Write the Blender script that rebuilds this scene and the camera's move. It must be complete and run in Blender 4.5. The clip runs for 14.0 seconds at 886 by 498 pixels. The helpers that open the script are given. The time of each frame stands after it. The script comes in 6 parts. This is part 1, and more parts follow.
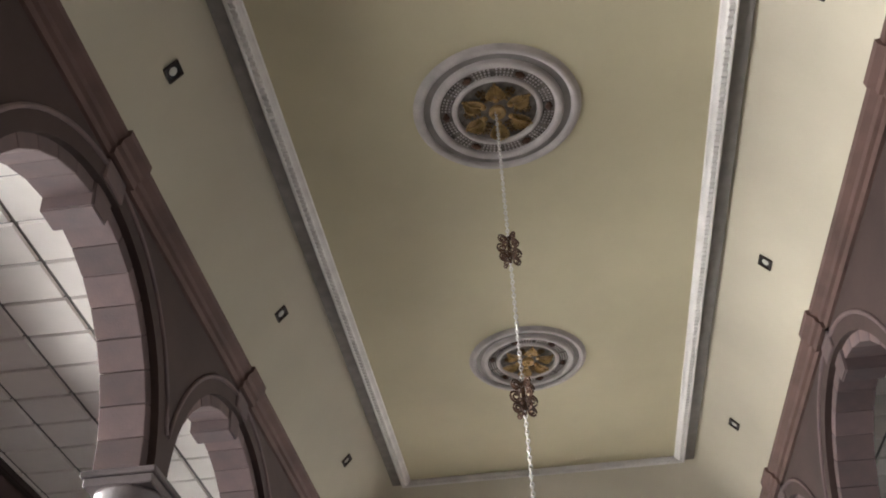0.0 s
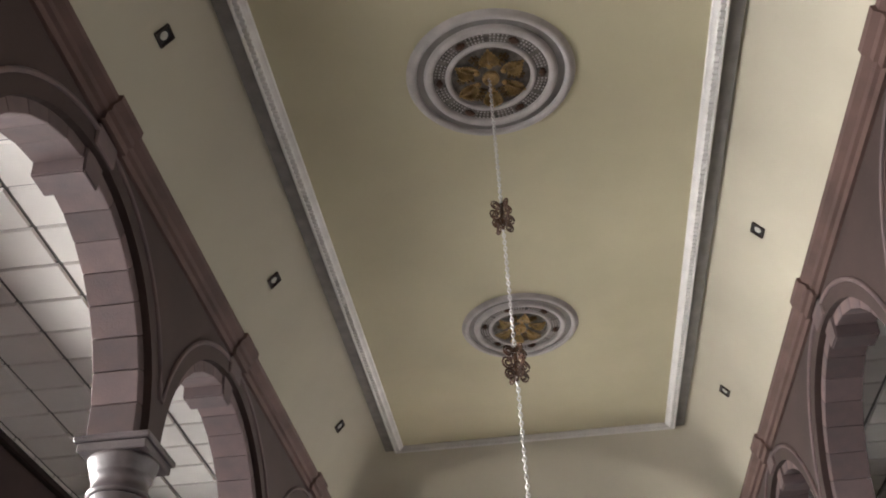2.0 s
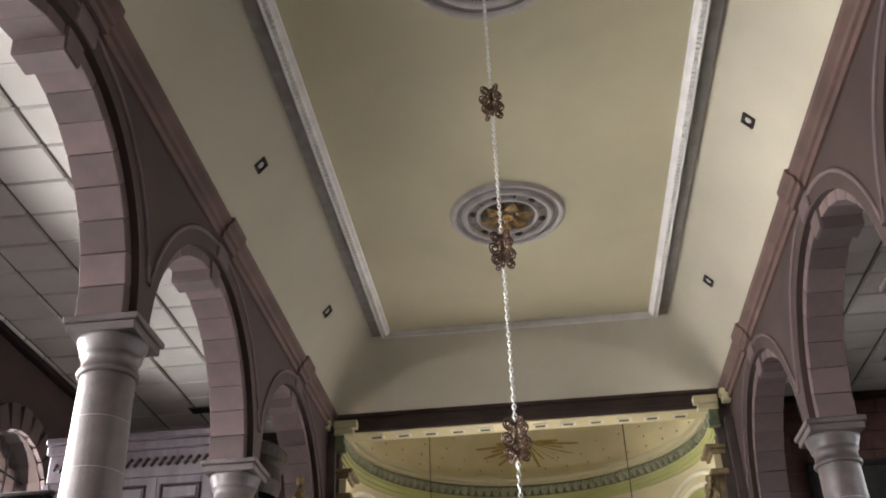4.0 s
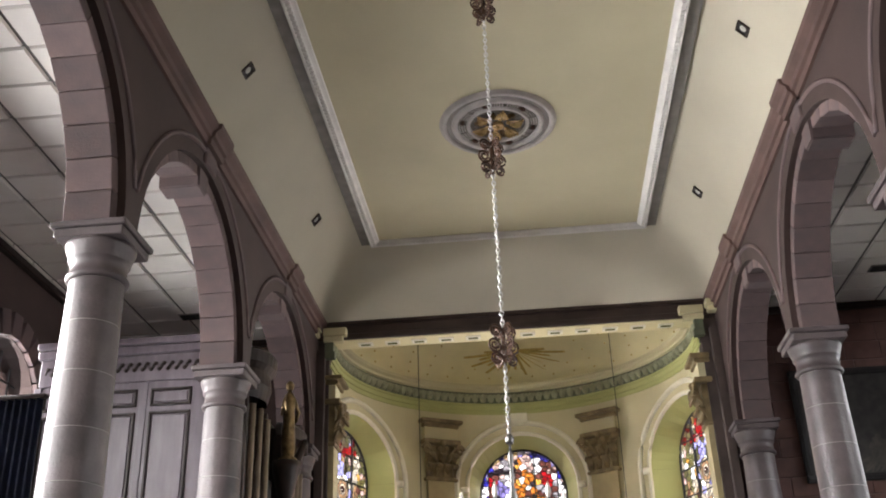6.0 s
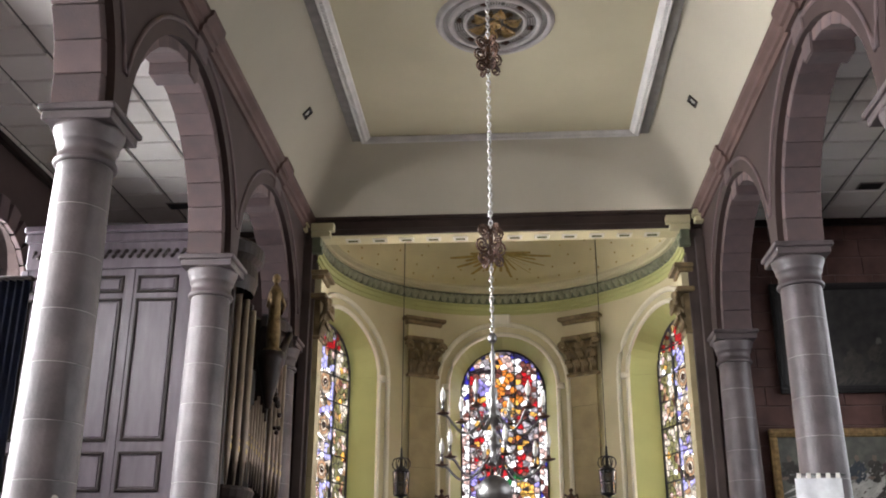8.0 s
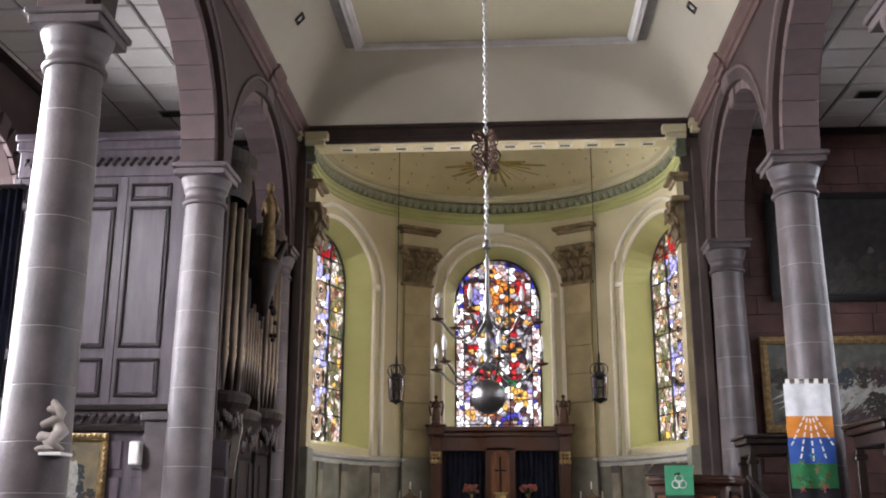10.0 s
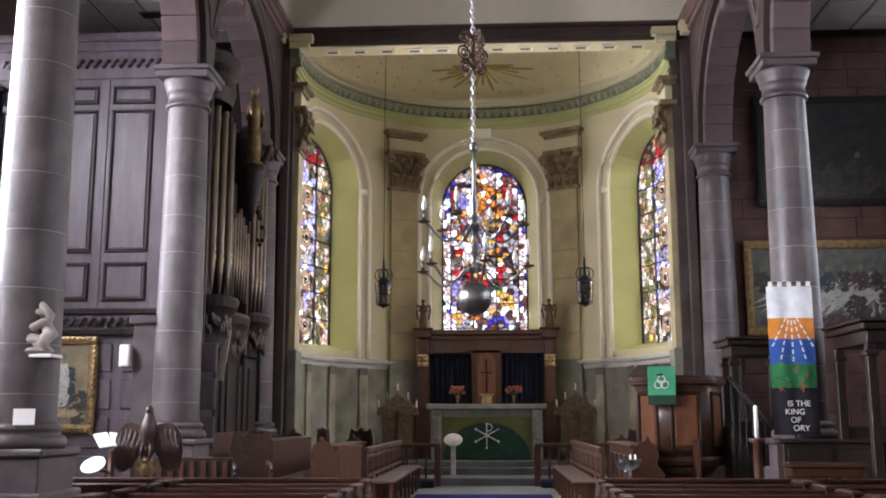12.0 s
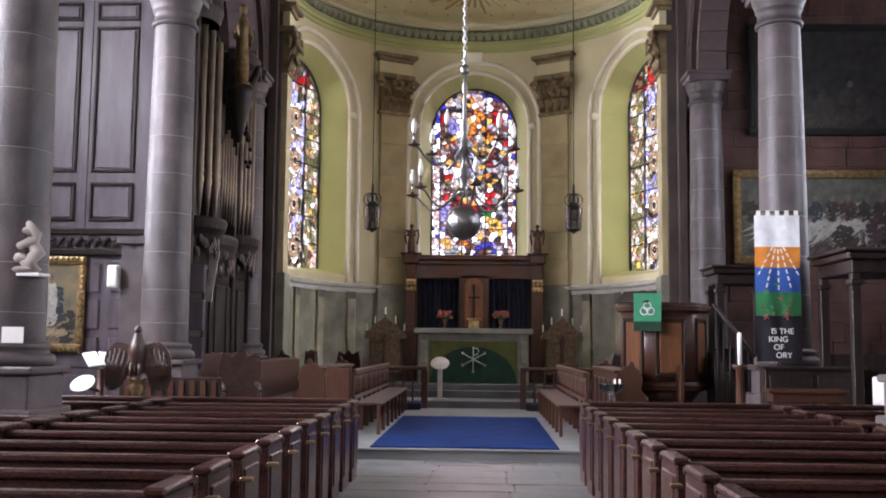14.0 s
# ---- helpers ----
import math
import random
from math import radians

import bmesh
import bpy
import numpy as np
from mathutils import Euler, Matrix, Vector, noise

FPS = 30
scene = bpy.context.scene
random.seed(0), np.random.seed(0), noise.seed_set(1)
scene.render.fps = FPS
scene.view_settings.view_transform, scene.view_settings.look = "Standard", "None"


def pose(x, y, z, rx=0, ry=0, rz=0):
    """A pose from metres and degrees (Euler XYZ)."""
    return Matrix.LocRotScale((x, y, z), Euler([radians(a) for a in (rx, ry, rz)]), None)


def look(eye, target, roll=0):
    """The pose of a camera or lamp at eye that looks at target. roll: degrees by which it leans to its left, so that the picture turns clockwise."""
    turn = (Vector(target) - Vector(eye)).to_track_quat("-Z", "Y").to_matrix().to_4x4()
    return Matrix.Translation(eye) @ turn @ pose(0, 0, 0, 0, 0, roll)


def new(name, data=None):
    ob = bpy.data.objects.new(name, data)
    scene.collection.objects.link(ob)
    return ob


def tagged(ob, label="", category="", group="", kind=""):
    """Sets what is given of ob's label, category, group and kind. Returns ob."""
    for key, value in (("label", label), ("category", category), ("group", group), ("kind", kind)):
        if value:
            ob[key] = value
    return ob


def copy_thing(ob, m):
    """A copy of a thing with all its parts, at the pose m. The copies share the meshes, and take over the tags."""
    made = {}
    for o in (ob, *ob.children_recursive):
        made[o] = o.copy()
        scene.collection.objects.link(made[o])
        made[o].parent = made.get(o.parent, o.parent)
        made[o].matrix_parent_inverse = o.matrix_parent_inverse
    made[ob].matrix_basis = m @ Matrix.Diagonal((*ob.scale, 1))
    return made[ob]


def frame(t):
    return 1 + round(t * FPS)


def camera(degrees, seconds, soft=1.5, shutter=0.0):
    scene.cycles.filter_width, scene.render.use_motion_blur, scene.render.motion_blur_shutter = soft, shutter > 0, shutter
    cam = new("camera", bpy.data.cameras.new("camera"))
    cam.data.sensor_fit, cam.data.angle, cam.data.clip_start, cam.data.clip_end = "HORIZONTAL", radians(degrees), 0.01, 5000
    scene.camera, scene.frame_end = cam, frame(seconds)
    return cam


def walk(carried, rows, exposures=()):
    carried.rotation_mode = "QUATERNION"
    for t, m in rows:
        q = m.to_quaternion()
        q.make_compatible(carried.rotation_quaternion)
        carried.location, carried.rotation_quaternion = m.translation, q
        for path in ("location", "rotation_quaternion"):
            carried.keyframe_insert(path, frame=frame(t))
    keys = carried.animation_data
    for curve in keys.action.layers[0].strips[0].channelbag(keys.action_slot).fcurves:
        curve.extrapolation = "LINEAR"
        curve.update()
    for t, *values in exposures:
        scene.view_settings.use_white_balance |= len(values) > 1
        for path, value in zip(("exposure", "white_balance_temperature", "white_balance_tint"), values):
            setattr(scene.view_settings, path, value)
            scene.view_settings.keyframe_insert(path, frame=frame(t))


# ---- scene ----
cam = camera(48.10, 14.0, soft=1.9)
ROWS = [   # seconds; place; yaw, pitch, roll
    (0.0, 0.150, -0.096, 1.647, 6.0, 39.37, -2.46),
    (0.5, 0.145, -0.097, 1.640, 5.79, 39.68, -2.57),
    (1.0, 0.148, -0.095, 1.645, 5.48, 39.2, -2.62),
    (1.5, 0.155, -0.084, 1.644, 5.59, 38.48, -2.65),
    (2.0, 0.152, -0.082, 1.635, 5.6, 37.51, -2.57),
    (2.5, 0.161, -0.066, 1.636, 5.51, 36.31, -2.39),
    (3.0, 0.153, -0.052, 1.624, 5.58, 34.9, -2.37),
    (3.5, 0.151, -0.048, 1.619, 5.41, 33.43, -2.3),
    (4.0, 0.152, -0.039, 1.613, 5.09, 31.14, -2.17),
    (6.5, 0.151, 0.004, 1.576, 4.27, 24.73, -1.69),
    (7.0, 0.148, 0.004, 1.567, 4.14, 23.06, -0.7),
    (9.5, 0.137, 0.029, 1.544, 3.88, 16.67, 0.3),
    (10.0, 0.141, 0.034, 1.529, 3.66, 15.16, 0.12),
    (10.5, 0.142, 0.036, 1.521, 3.64, 13.5, 0.11),
    (11.0, 0.138, 0.047, 1.523, 3.51, 12.12, 0.06),
    (11.5, 0.137, 0.051, 1.513, 3.24, 11.19, -0.04),
    (12.0, 0.144, 0.046, 1.497, 2.89, 9.76, -0.08),
    (12.5, 0.145, 0.049, 1.488, 2.56, 8.62, 0.05),
    (13.0, 0.143, 0.059, 1.491, 2.66, 7.63, 0.06),
    (13.5, 0.145, 0.065, 1.488, 2.48, 6.44, 0.29),
    (14.0, 0.138, 0.067, 1.482, 2.21, 5.48, 0.58),
]

walk(cam, [(t, pose(x, y, z, 90 + pitch, 0, yaw) @ pose(0, 0, 0, 0, 0, roll)) for t, x, y, z, yaw, pitch, roll in ROWS],
     exposures=[(0.0, -0.42, 6650, 12), (3.0, -0.42, 6650, 12), (6.5, -0.32, 6500, 12), (9.5, -0.42, 6220, 16), (12.0, -0.36, 6050, 18), (14.0, -0.26, 6000, 19)])

# ---- world and daylight ----
world = bpy.data.worlds.new("sky")
scene.world = world
world.use_nodes = True
wn = world.node_tree
sky = wn.nodes.new("ShaderNodeTexSky")
sky.sky_type, sky.sun_disc = "NISHITA", False
sky.sun_elevation, sky.sun_rotation = radians(38), radians(250)
wn.links.new(sky.outputs[0], wn.nodes["Background"].inputs[0])
wn.nodes["Background"].inputs[1].default_value = 0.12
sun = new("sun", bpy.data.lights.new("sun", "SUN"))
sun.data.energy, sun.data.angle, sun.data.color = 1.2, radians(8), (1, 0.95, 0.88)
sun.matrix_world = look((-30, 4, 26), (0, 9, 0))


def day_lamp(name, x, y, z, sx, sz, aim, watts, color=(1, 0.97, 0.93), spread=180):
    """Daylight in a window's opening."""
    lamp = new(name, bpy.data.lights.new(name, "AREA"))
    lamp.data.shape, lamp.data.size, lamp.data.size_y = "RECTANGLE", sx, sz
    lamp.data.energy, lamp.data.color, lamp.data.spread = watts, color, radians(spread)
    lamp.matrix_world = look((x, y, z), (x + aim[0], y + aim[1], z + aim[2]))
    return lamp


# ---- materials ----
def mat(name, color, rough=0.6, metal=0.0, vary=0.15, scale=4.0, bump=0.15, fine=60.0, second=None, island=0.0, per_object=0.0,
        coat=0.0, stretch=(1, 1, 1), spec=0.5):
    """A surface with large stains, fine grain and relief."""
    m = bpy.data.materials.new(name)
    m.use_nodes = True
    n, l = m.node_tree.nodes, m.node_tree.links
    b = n["Principled BSDF"]
    b.inputs["Roughness"].default_value, b.inputs["Metallic"].default_value = rough, metal
    b.inputs["Coat Weight"].default_value = coat
    b.inputs["Specular IOR Level"].default_value = spec
    co = n.new("ShaderNodeTexCoord")
    mp = n.new("ShaderNodeMapping")
    mp.inputs["Scale"].default_value = stretch
    l.new(co.outputs["Object"], mp.inputs[0])
    big, small = n.new("ShaderNodeTexNoise"), n.new("ShaderNodeTexNoise")
    big.inputs["Scale"].default_value, small.inputs["Scale"].default_value = scale, fine
    big.inputs["Detail"].default_value, small.inputs["Detail"].default_value = 6, 4
    l.new(mp.outputs[0], big.inputs[0])
    l.new(mp.outputs[0], small.inputs[0])
    ramp = n.new("ShaderNodeMapRange")
    ramp.inputs[1].default_value, ramp.inputs[2].default_value = 0.3, 0.7
    l.new(big.outputs[0], ramp.inputs[0])
    other = second or [c * (1 - 2.2 * vary) for c in color]
    mix = n.new("ShaderNodeMix")
    mix.data_type = "RGBA"
    mix.inputs["A"].default_value, mix.inputs["B"].default_value = (*color, 1), (*other, 1)
    l.new(ramp.outputs[0], mix.inputs["Factor"])
    last = mix.outputs["Result"]
    hsv = n.new("ShaderNodeHueSaturation")
    l.new(last, hsv.inputs["Color"])
    addv = n.new("ShaderNodeMath")
    addv.operation = "MULTIPLY_ADD"
    l.new(small.outputs[0], addv.inputs[0])
    addv.inputs[1].default_value, addv.inputs[2].default_value = vary * 1.2, 1 - vary * 0.6
    val = addv.outputs[0]
    for amount, node, out in ((per_object, "ShaderNodeObjectInfo", "Random"), (island, "ShaderNodeNewGeometry", "Random Per Island")):
        if amount:
            src = n.new(node)
            k = n.new("ShaderNodeMath")
            k.operation = "MULTIPLY_ADD"
            l.new(src.outputs[out], k.inputs[0])
            k.inputs[1].default_value = amount
            l.new(val, k.inputs[2])
            val = k.outputs[0]
    l.new(val, hsv.inputs["Value"])
    l.new(hsv.outputs[0], b.inputs["Base Color"])
    rr = n.new("ShaderNodeMath")
    rr.operation = "MULTIPLY_ADD"
    l.new(small.outputs[0], rr.inputs[0])
    rr.inputs[1].default_value, rr.inputs[2].default_value = 0.25, max(0.02, rough - 0.125)
    l.new(rr.outputs[0], b.inputs["Roughness"])
    if bump:
        bp = n.new("ShaderNodeBump")
        bp.inputs["Strength"].default_value, bp.inputs["Distance"].default_value = bump, 0.01
        l.new(small.outputs[0], bp.inputs["Height"])
        l.new(bp.outputs[0], b.inputs["Normal"])
    return m


CREAM = mat("cream plaster", (0.54, 0.495, 0.335), 0.8, vary=0.06, scale=0.6, bump=0.08)
COVE = mat("pale cove plaster", (0.53, 0.49, 0.385), 0.8, vary=0.06, scale=0.5, bump=0.08)
WHITE = mat("white plaster moulding", (0.74, 0.72, 0.70), 0.7, vary=0.08, scale=3, bump=0.1)
ROSEW = mat("dusty white plaster rose", (0.52, 0.485, 0.47), 0.7, vary=0.12, scale=5, bump=0.12)
GREYP = mat("mid grey plaster", (0.24, 0.225, 0.21), 0.7, vary=0.12, scale=4)
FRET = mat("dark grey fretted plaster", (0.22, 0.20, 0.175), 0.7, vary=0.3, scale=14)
JOINT = mat("shadowed ceiling joint", (0.16, 0.155, 0.15), 0.8, vary=0.1)
TILE = mat("white ceiling board", (0.80, 0.78, 0.74), 0.8, vary=0.04, scale=1.5, bump=0.05, island=0.05)
STONE = mat("red sandstone", (0.094, 0.061, 0.057), 0.8, vary=0.24, scale=1.8, bump=0.4, fine=45, second=(0.052, 0.039, 0.042), per_object=0.7)
SHAFT = mat("grey pink sandstone", (0.108, 0.086, 0.087), 0.46, vary=0.32, scale=1.7, bump=0.5, fine=26, second=(0.038, 0.030, 0.032), per_object=0.20)
BLOCK = mat("red wall block", (0.105, 0.054, 0.046), 0.85, vary=0.2, scale=2.5, bump=0.4, fine=40, per_object=0.3)
PALEM = mat("pale lime mortar", (0.30, 0.27, 0.265), 0.9, vary=0.1)
MORTAR = mat("dark mortar", (0.16, 0.12, 0.11), 0.9, vary=0.15)
CORN = mat("brown stone cornice", (0.115, 0.064, 0.054), 0.8, vary=0.2, scale=1.5, bump=0.3)
PIER = mat("dark brown stone", (0.085, 0.062, 0.056), 0.8, vary=0.2, scale=1.5, bump=0.3)
BEAM = mat("dark brown painted timber", (0.060, 0.037, 0.031), 0.6, vary=0.2, scale=2)
WALLP = mat("dark red rendered wall", (0.045, 0.025, 0.022), 0.85, vary=0.15, scale=1.2)
APSE = mat("cream apse wall", (0.60, 0.545, 0.34), 0.75, vary=0.07, scale=1.0, bump=0.08)
WHITEC = mat("creamy white moulding", (0.78, 0.74, 0.60), 0.6, vary=0.06, scale=3)
GREEN = mat("yellow green paint", (0.42, 0.43, 0.17), 0.6, vary=0.06, scale=1.5, bump=0.06)
GREENG = mat("grey green frieze", (0.15, 0.17, 0.11), 0.7, vary=0.15, scale=5)
LEAFG = mat("pale grey green carving", (0.36, 0.37, 0.25), 0.7, vary=0.15, scale=8)
DOME = mat("pale yellow dome", (0.74, 0.67, 0.40), 0.75, vary=0.07, scale=1.2, bump=0.05)
PILAST = mat("buff stone pilaster", (0.42, 0.35, 0.19), 0.7, vary=0.15, scale=2.0, bump=0.2, per_object=0.12)
CAPST = mat("brown carved capital", (0.27, 0.20, 0.10), 0.7, vary=0.25, scale=6, bump=0.4)
MARBLE = mat("grey green marble", (0.20, 0.195, 0.15), 0.35, vary=0.35, scale=1.8, bump=0.03, second=(0.08, 0.076, 0.052), per_object=0.45)
MARBLE2 = mat("buff marble strip", (0.33, 0.30, 0.21), 0.4, vary=0.25, scale=2.5, bump=0.03, per_object=0.2)
BROWNM = mat("dark marble cap", (0.11, 0.10, 0.085), 0.4, vary=0.2)
MARBLEW = mat("white marble", (0.52, 0.51, 0.46), 0.35, vary=0.12, scale=2.5, bump=0.03)
STEPM = mat("grey chancel stone", (0.17, 0.17, 0.165), 0.5, vary=0.2, scale=1.5, bump=0.1)
ALTARM = mat("dull grey marble", (0.27, 0.265, 0.215), 0.35, vary=0.2, scale=3, bump=0.03)
FLAG = mat("grey flagstone", (0.115, 0.115, 0.118), 0.36, vary=0.25, scale=2.0, bump=0.25, fine=30, per_object=0.2)
PEW = mat("dark stained pew wood", (0.042, 0.016, 0.012), 0.29, vary=0.3, scale=3, bump=0.12, fine=30, stretch=(1, 6, 6), coat=0.1, per_object=0.1, spec=0.35)
OAK = mat("mid brown oak", (0.066, 0.026, 0.014), 0.42, vary=0.16, scale=3, bump=0.15, fine=25, stretch=(5, 5, 0.8), coat=0.1, spec=0.3)
HONEY = mat("honey oak panel", (0.165, 0.066, 0.028), 0.4, vary=0.2, scale=3, bump=0.1, fine=25, stretch=(5, 5, 0.8), spec=0.3)
DARK = mat("near black oak", (0.026, 0.016, 0.013), 0.45, vary=0.25, scale=3, bump=0.15, fine=25, stretch=(5, 5, 0.8), spec=0.25)
PURP = mat("faded dark panelling", (0.15, 0.122, 0.145), 0.42, vary=0.18, scale=1.5, bump=0.1, fine=25, stretch=(5, 5, 0.8))
CARVED = mat("brown carved foliage", (0.17, 0.105, 0.048), 0.5, vary=0.35, scale=14, bump=0.4)
EAGLE = mat("dark red brown carved wood", (0.050, 0.024, 0.016), 0.36, vary=0.3, scale=12, bump=0.4)
GOLD = mat("gilding", (0.64, 0.46, 0.22), 0.32, metal=0.9, vary=0.25, scale=12, bump=0.3)
GOLDP = mat("gold paint", (0.55, 0.40, 0.12), 0.5, metal=0.3, vary=0.2, scale=8)
BRASS = mat("tarnished brass", (0.30, 0.21, 0.11), 0.35, metal=0.9, vary=0.3, scale=9)
BRONZE = mat("brown bronze", (0.11, 0.055, 0.032), 0.38, metal=0.4, vary=0.3, scale=9)
STEEL = mat("polished pewter", (0.24, 0.235, 0.23), 0.38, metal=1.0, vary=0.15, scale=6, bump=0.03)
CHAIN = mat("bright steel chain", (0.72, 0.71, 0.69), 0.4, metal=0.5, vary=0.1, bump=0)
IRON = mat("black iron", (0.03, 0.03, 0.03), 0.5, metal=0.6, vary=0.2)
PIPE = mat("organ pipe metal", (0.33, 0.26, 0.20), 0.4, metal=0.4, vary=0.2, scale=3)
CANDLE = mat("white wax", (0.82, 0.80, 0.74), 0.5, vary=0.04)
PAPER = mat("white paper", (0.8, 0.79, 0.76), 0.7, vary=0.05)
CARPET = mat("blue carpet", (0.003, 0.022, 0.115), 0.95, vary=0.2, scale=3, bump=0.5, fine=180, spec=0.05)
NAVY = mat("dark blue curtain", (0.012, 0.018, 0.045), 0.9, vary=0.3, scale=4, bump=0.2)
CLOTHG = mat("dark green frontal", (0.010, 0.050, 0.026), 0.85, vary=0.2, scale=5, bump=0.3, fine=150)
CLOTHL = mat("bright green cloth", (0.05, 0.30, 0.15), 0.85, vary=0.12, scale=5, bump=0.3, fine=150)
OLIVE = mat("olive cloth", (0.13, 0.14, 0.035), 0.85, vary=0.15, scale=5)
PALE = mat("pale carved limewood", (0.44, 0.39, 0.35), 0.6, vary=0.15, scale=6)
BLACK = mat("plain black", (0.012, 0.012, 0.013), 0.7, vary=0.2)
LEAD = mat("lead came", (0.02, 0.02, 0.02), 0.6, vary=0.1)
PETAL = mat("pink petals", (0.36, 0.10, 0.07), 0.7, vary=0.2, scale=20)
LEAF = mat("leaf green", (0.05, 0.10, 0.03), 0.6, vary=0.25, scale=15)


def glass(name, tint, painted=0.25):
    m = bpy.data.materials.new(name)
    m.use_nodes = True
    n, l = m.node_tree.nodes, m.node_tree.links
    n.remove(n["Principled BSDF"])
    tr, gl, mx, fr = n.new("ShaderNodeBsdfTransparent"), n.new("ShaderNodeBsdfGlossy"), n.new("ShaderNodeMixShader"), n.new("ShaderNodeFresnel")
    co, nz, nf, mr, mul = n.new("ShaderNodeTexCoord"), n.new("ShaderNodeTexNoise"), n.new("ShaderNodeTexNoise"), n.new("ShaderNodeMapRange"), n.new("ShaderNodeMix")
    nz.inputs["Scale"].default_value, nz.inputs["Detail"].default_value, nz.inputs["Distortion"].default_value = 11.0, 5.0, 1.2
    mr.inputs[1].default_value, mr.inputs[2].default_value, mr.inputs[3].default_value, mr.inputs[4].default_value = 0.38, 0.66, painted, 1.15
    l.new(co.outputs["Object"], nz.inputs[0])
    l.new(nz.outputs[0], mr.inputs[0])
    mul.data_type, mul.blend_type = "RGBA", "MULTIPLY"
    mul.inputs["Factor"].default_value = 1.0
    mul.inputs["A"].default_value = (*tint, 1)
    l.new(mr.outputs[0], mul.inputs["B"])
    l.new(mul.outputs["Result"], tr.inputs[0])
    gl.inputs["Roughness"].default_value = 0.15
    l.new(fr.outputs[0], mx.inputs[0])
    l.new(tr.outputs[0], mx.inputs[1])
    l.new(gl.outputs[0], mx.inputs[2])
    l.new(mx.outputs[0], n["Material Output"].inputs[0])
    return m


CLEAR = glass("obscured window glass", (0.92, 0.94, 0.95), 0.9)
TINTS = {
    "white": glass("white glass", (0.50, 0.47, 0.45), 0.2), "pale": glass("pale pink glass", (0.24, 0.16, 0.14)),
    "red": glass("ruby glass", (0.16, 0.004, 0.006)), "blue": glass("blue glass", (0.016, 0.014, 0.13)),
    "violet": glass("violet glass", (0.11, 0.09, 0.21)), "green": glass("green glass", (0.010, 0.085, 0.022)),
    "gold": glass("amber glass", (0.28, 0.15, 0.03)), "orange": glass("orange glass", (0.24, 0.075, 0.012)),
    "brown": glass("brown glass", (0.055, 0.018, 0.014)), "dark": glass("dark glass", (0.014, 0.009, 0.012)),
    "grey": glass("grisaille glass", (0.13, 0.115, 0.12)),
}
TINTS.update(clear=CLEAR, lilac=glass("pale lilac glass", (0.15, 0.14, 0.25), 0.5), cream=glass("cream glass", (0.22, 0.185, 0.145), 0.35), tan=glass("tan glass", (0.13, 0.075, 0.04), 0.4))


# ---- mesh helpers ----
def box(bm, a, b, bevel=0.0):
    x0, y0, z0 = [min(p, q) for p, q in zip(a, b)]
    x1, y1, z1 = [max(p, q) for p, q in zip(a, b)]
    v = [bm.verts.new(p) for p in ((x0, y0, z0), (x1, y0, z0), (x1, y1, z0), (x0, y1, z0), (x0, y0, z1), (x1, y0, z1), (x1, y1, z1), (x0, y1, z1))]
    f = [bm.faces.new([v[i] for i in q]) for q in ((3, 2, 1, 0), (4, 5, 6, 7), (0, 1, 5, 4), (1, 2, 6, 5), (2, 3, 7, 6), (3, 0, 4, 7))]
    if bevel:
        es = list({e for q in f for e in q.edges})
        bmesh.ops.bevel(bm, geom=es, offset=bevel, segments=1, affect="EDGES")
    return bm


def lathe(bm, profile, seg=24, at=(0, 0, 0), arc=360, cap=True):
    """Turn a list of (radius, z) round the upright axis."""
    n = seg if arc == 360 else seg + 1
    rings = [[bm.verts.new((at[0] + r * math.cos(radians(arc * i / seg)), at[1] + r * math.sin(radians(arc * i / seg)), at[2] + z)) for i in range(n)] for r, z in profile]
    for lo, hi in zip(rings, rings[1:]):
        for i in range(seg):
            j = (i + 1) % n
            f = bm.faces.new((lo[i], lo[j], hi[j], hi[i]))
            f.smooth = True
    if cap and arc == 360:
        bm.faces.new(rings[0][::-1])
        bm.faces.new(rings[-1])
    return bm


def tube(bm, pts, r, seg=8, taper=None):
    """A round rod along points."""
    pts = [Vector(p) for p in pts]
    rings = []
    for i, p in enumerate(pts):
        d = (pts[min(i + 1, len(pts) - 1)] - pts[max(i - 1, 0)]).normalized()
        side = d.cross(Vector((0, 0, 1)) if abs(d.z) < 0.95 else Vector((1, 0, 0))).normalized()
        up = side.cross(d)
        k = r if taper is None else r * (1 + (taper - 1) * i / (len(pts) - 1))
        rings.append([bm.verts.new(p + k * (math.cos(2 * math.pi * j / seg) * side + math.sin(2 * math.pi * j / seg) * up)) for j in range(seg)])
    for a, b in zip(rings, rings[1:]):
        for j in range(seg):
            f = bm.faces.new((a[j], a[(j + 1) % seg], b[(j + 1) % seg], b[j]))
            f.smooth = True
    bm.faces.new(rings[0][::-1])
    bm.faces.new(rings[-1])
    return bm


def ball(bm, c, r, seg=10, squash=(1, 1, 1)):
    bmesh.ops.create_uvsphere(bm, u_segments=seg, v_segments=max(4, seg // 2 + 1), radius=1, matrix=Matrix.Translation(c) @ Matrix.Diagonal((r * squash[0], r * squash[1], r * squash[2], 1)))
    return bm


def prism(bm, pts, y0, y1):
    """A flat outline of (x, z) with thickness along y."""
    a, c = [[bm.verts.new((x, y, z)) for x, z in pts] for y in (y0, y1)]
    bm.faces.new(a)
    bm.faces.new(c[::-1])
    for k in range(len(pts)):
        j = (k + 1) % len(pts)
        bm.faces.new((a[k], c[k], c[j], a[j]))
    return bm


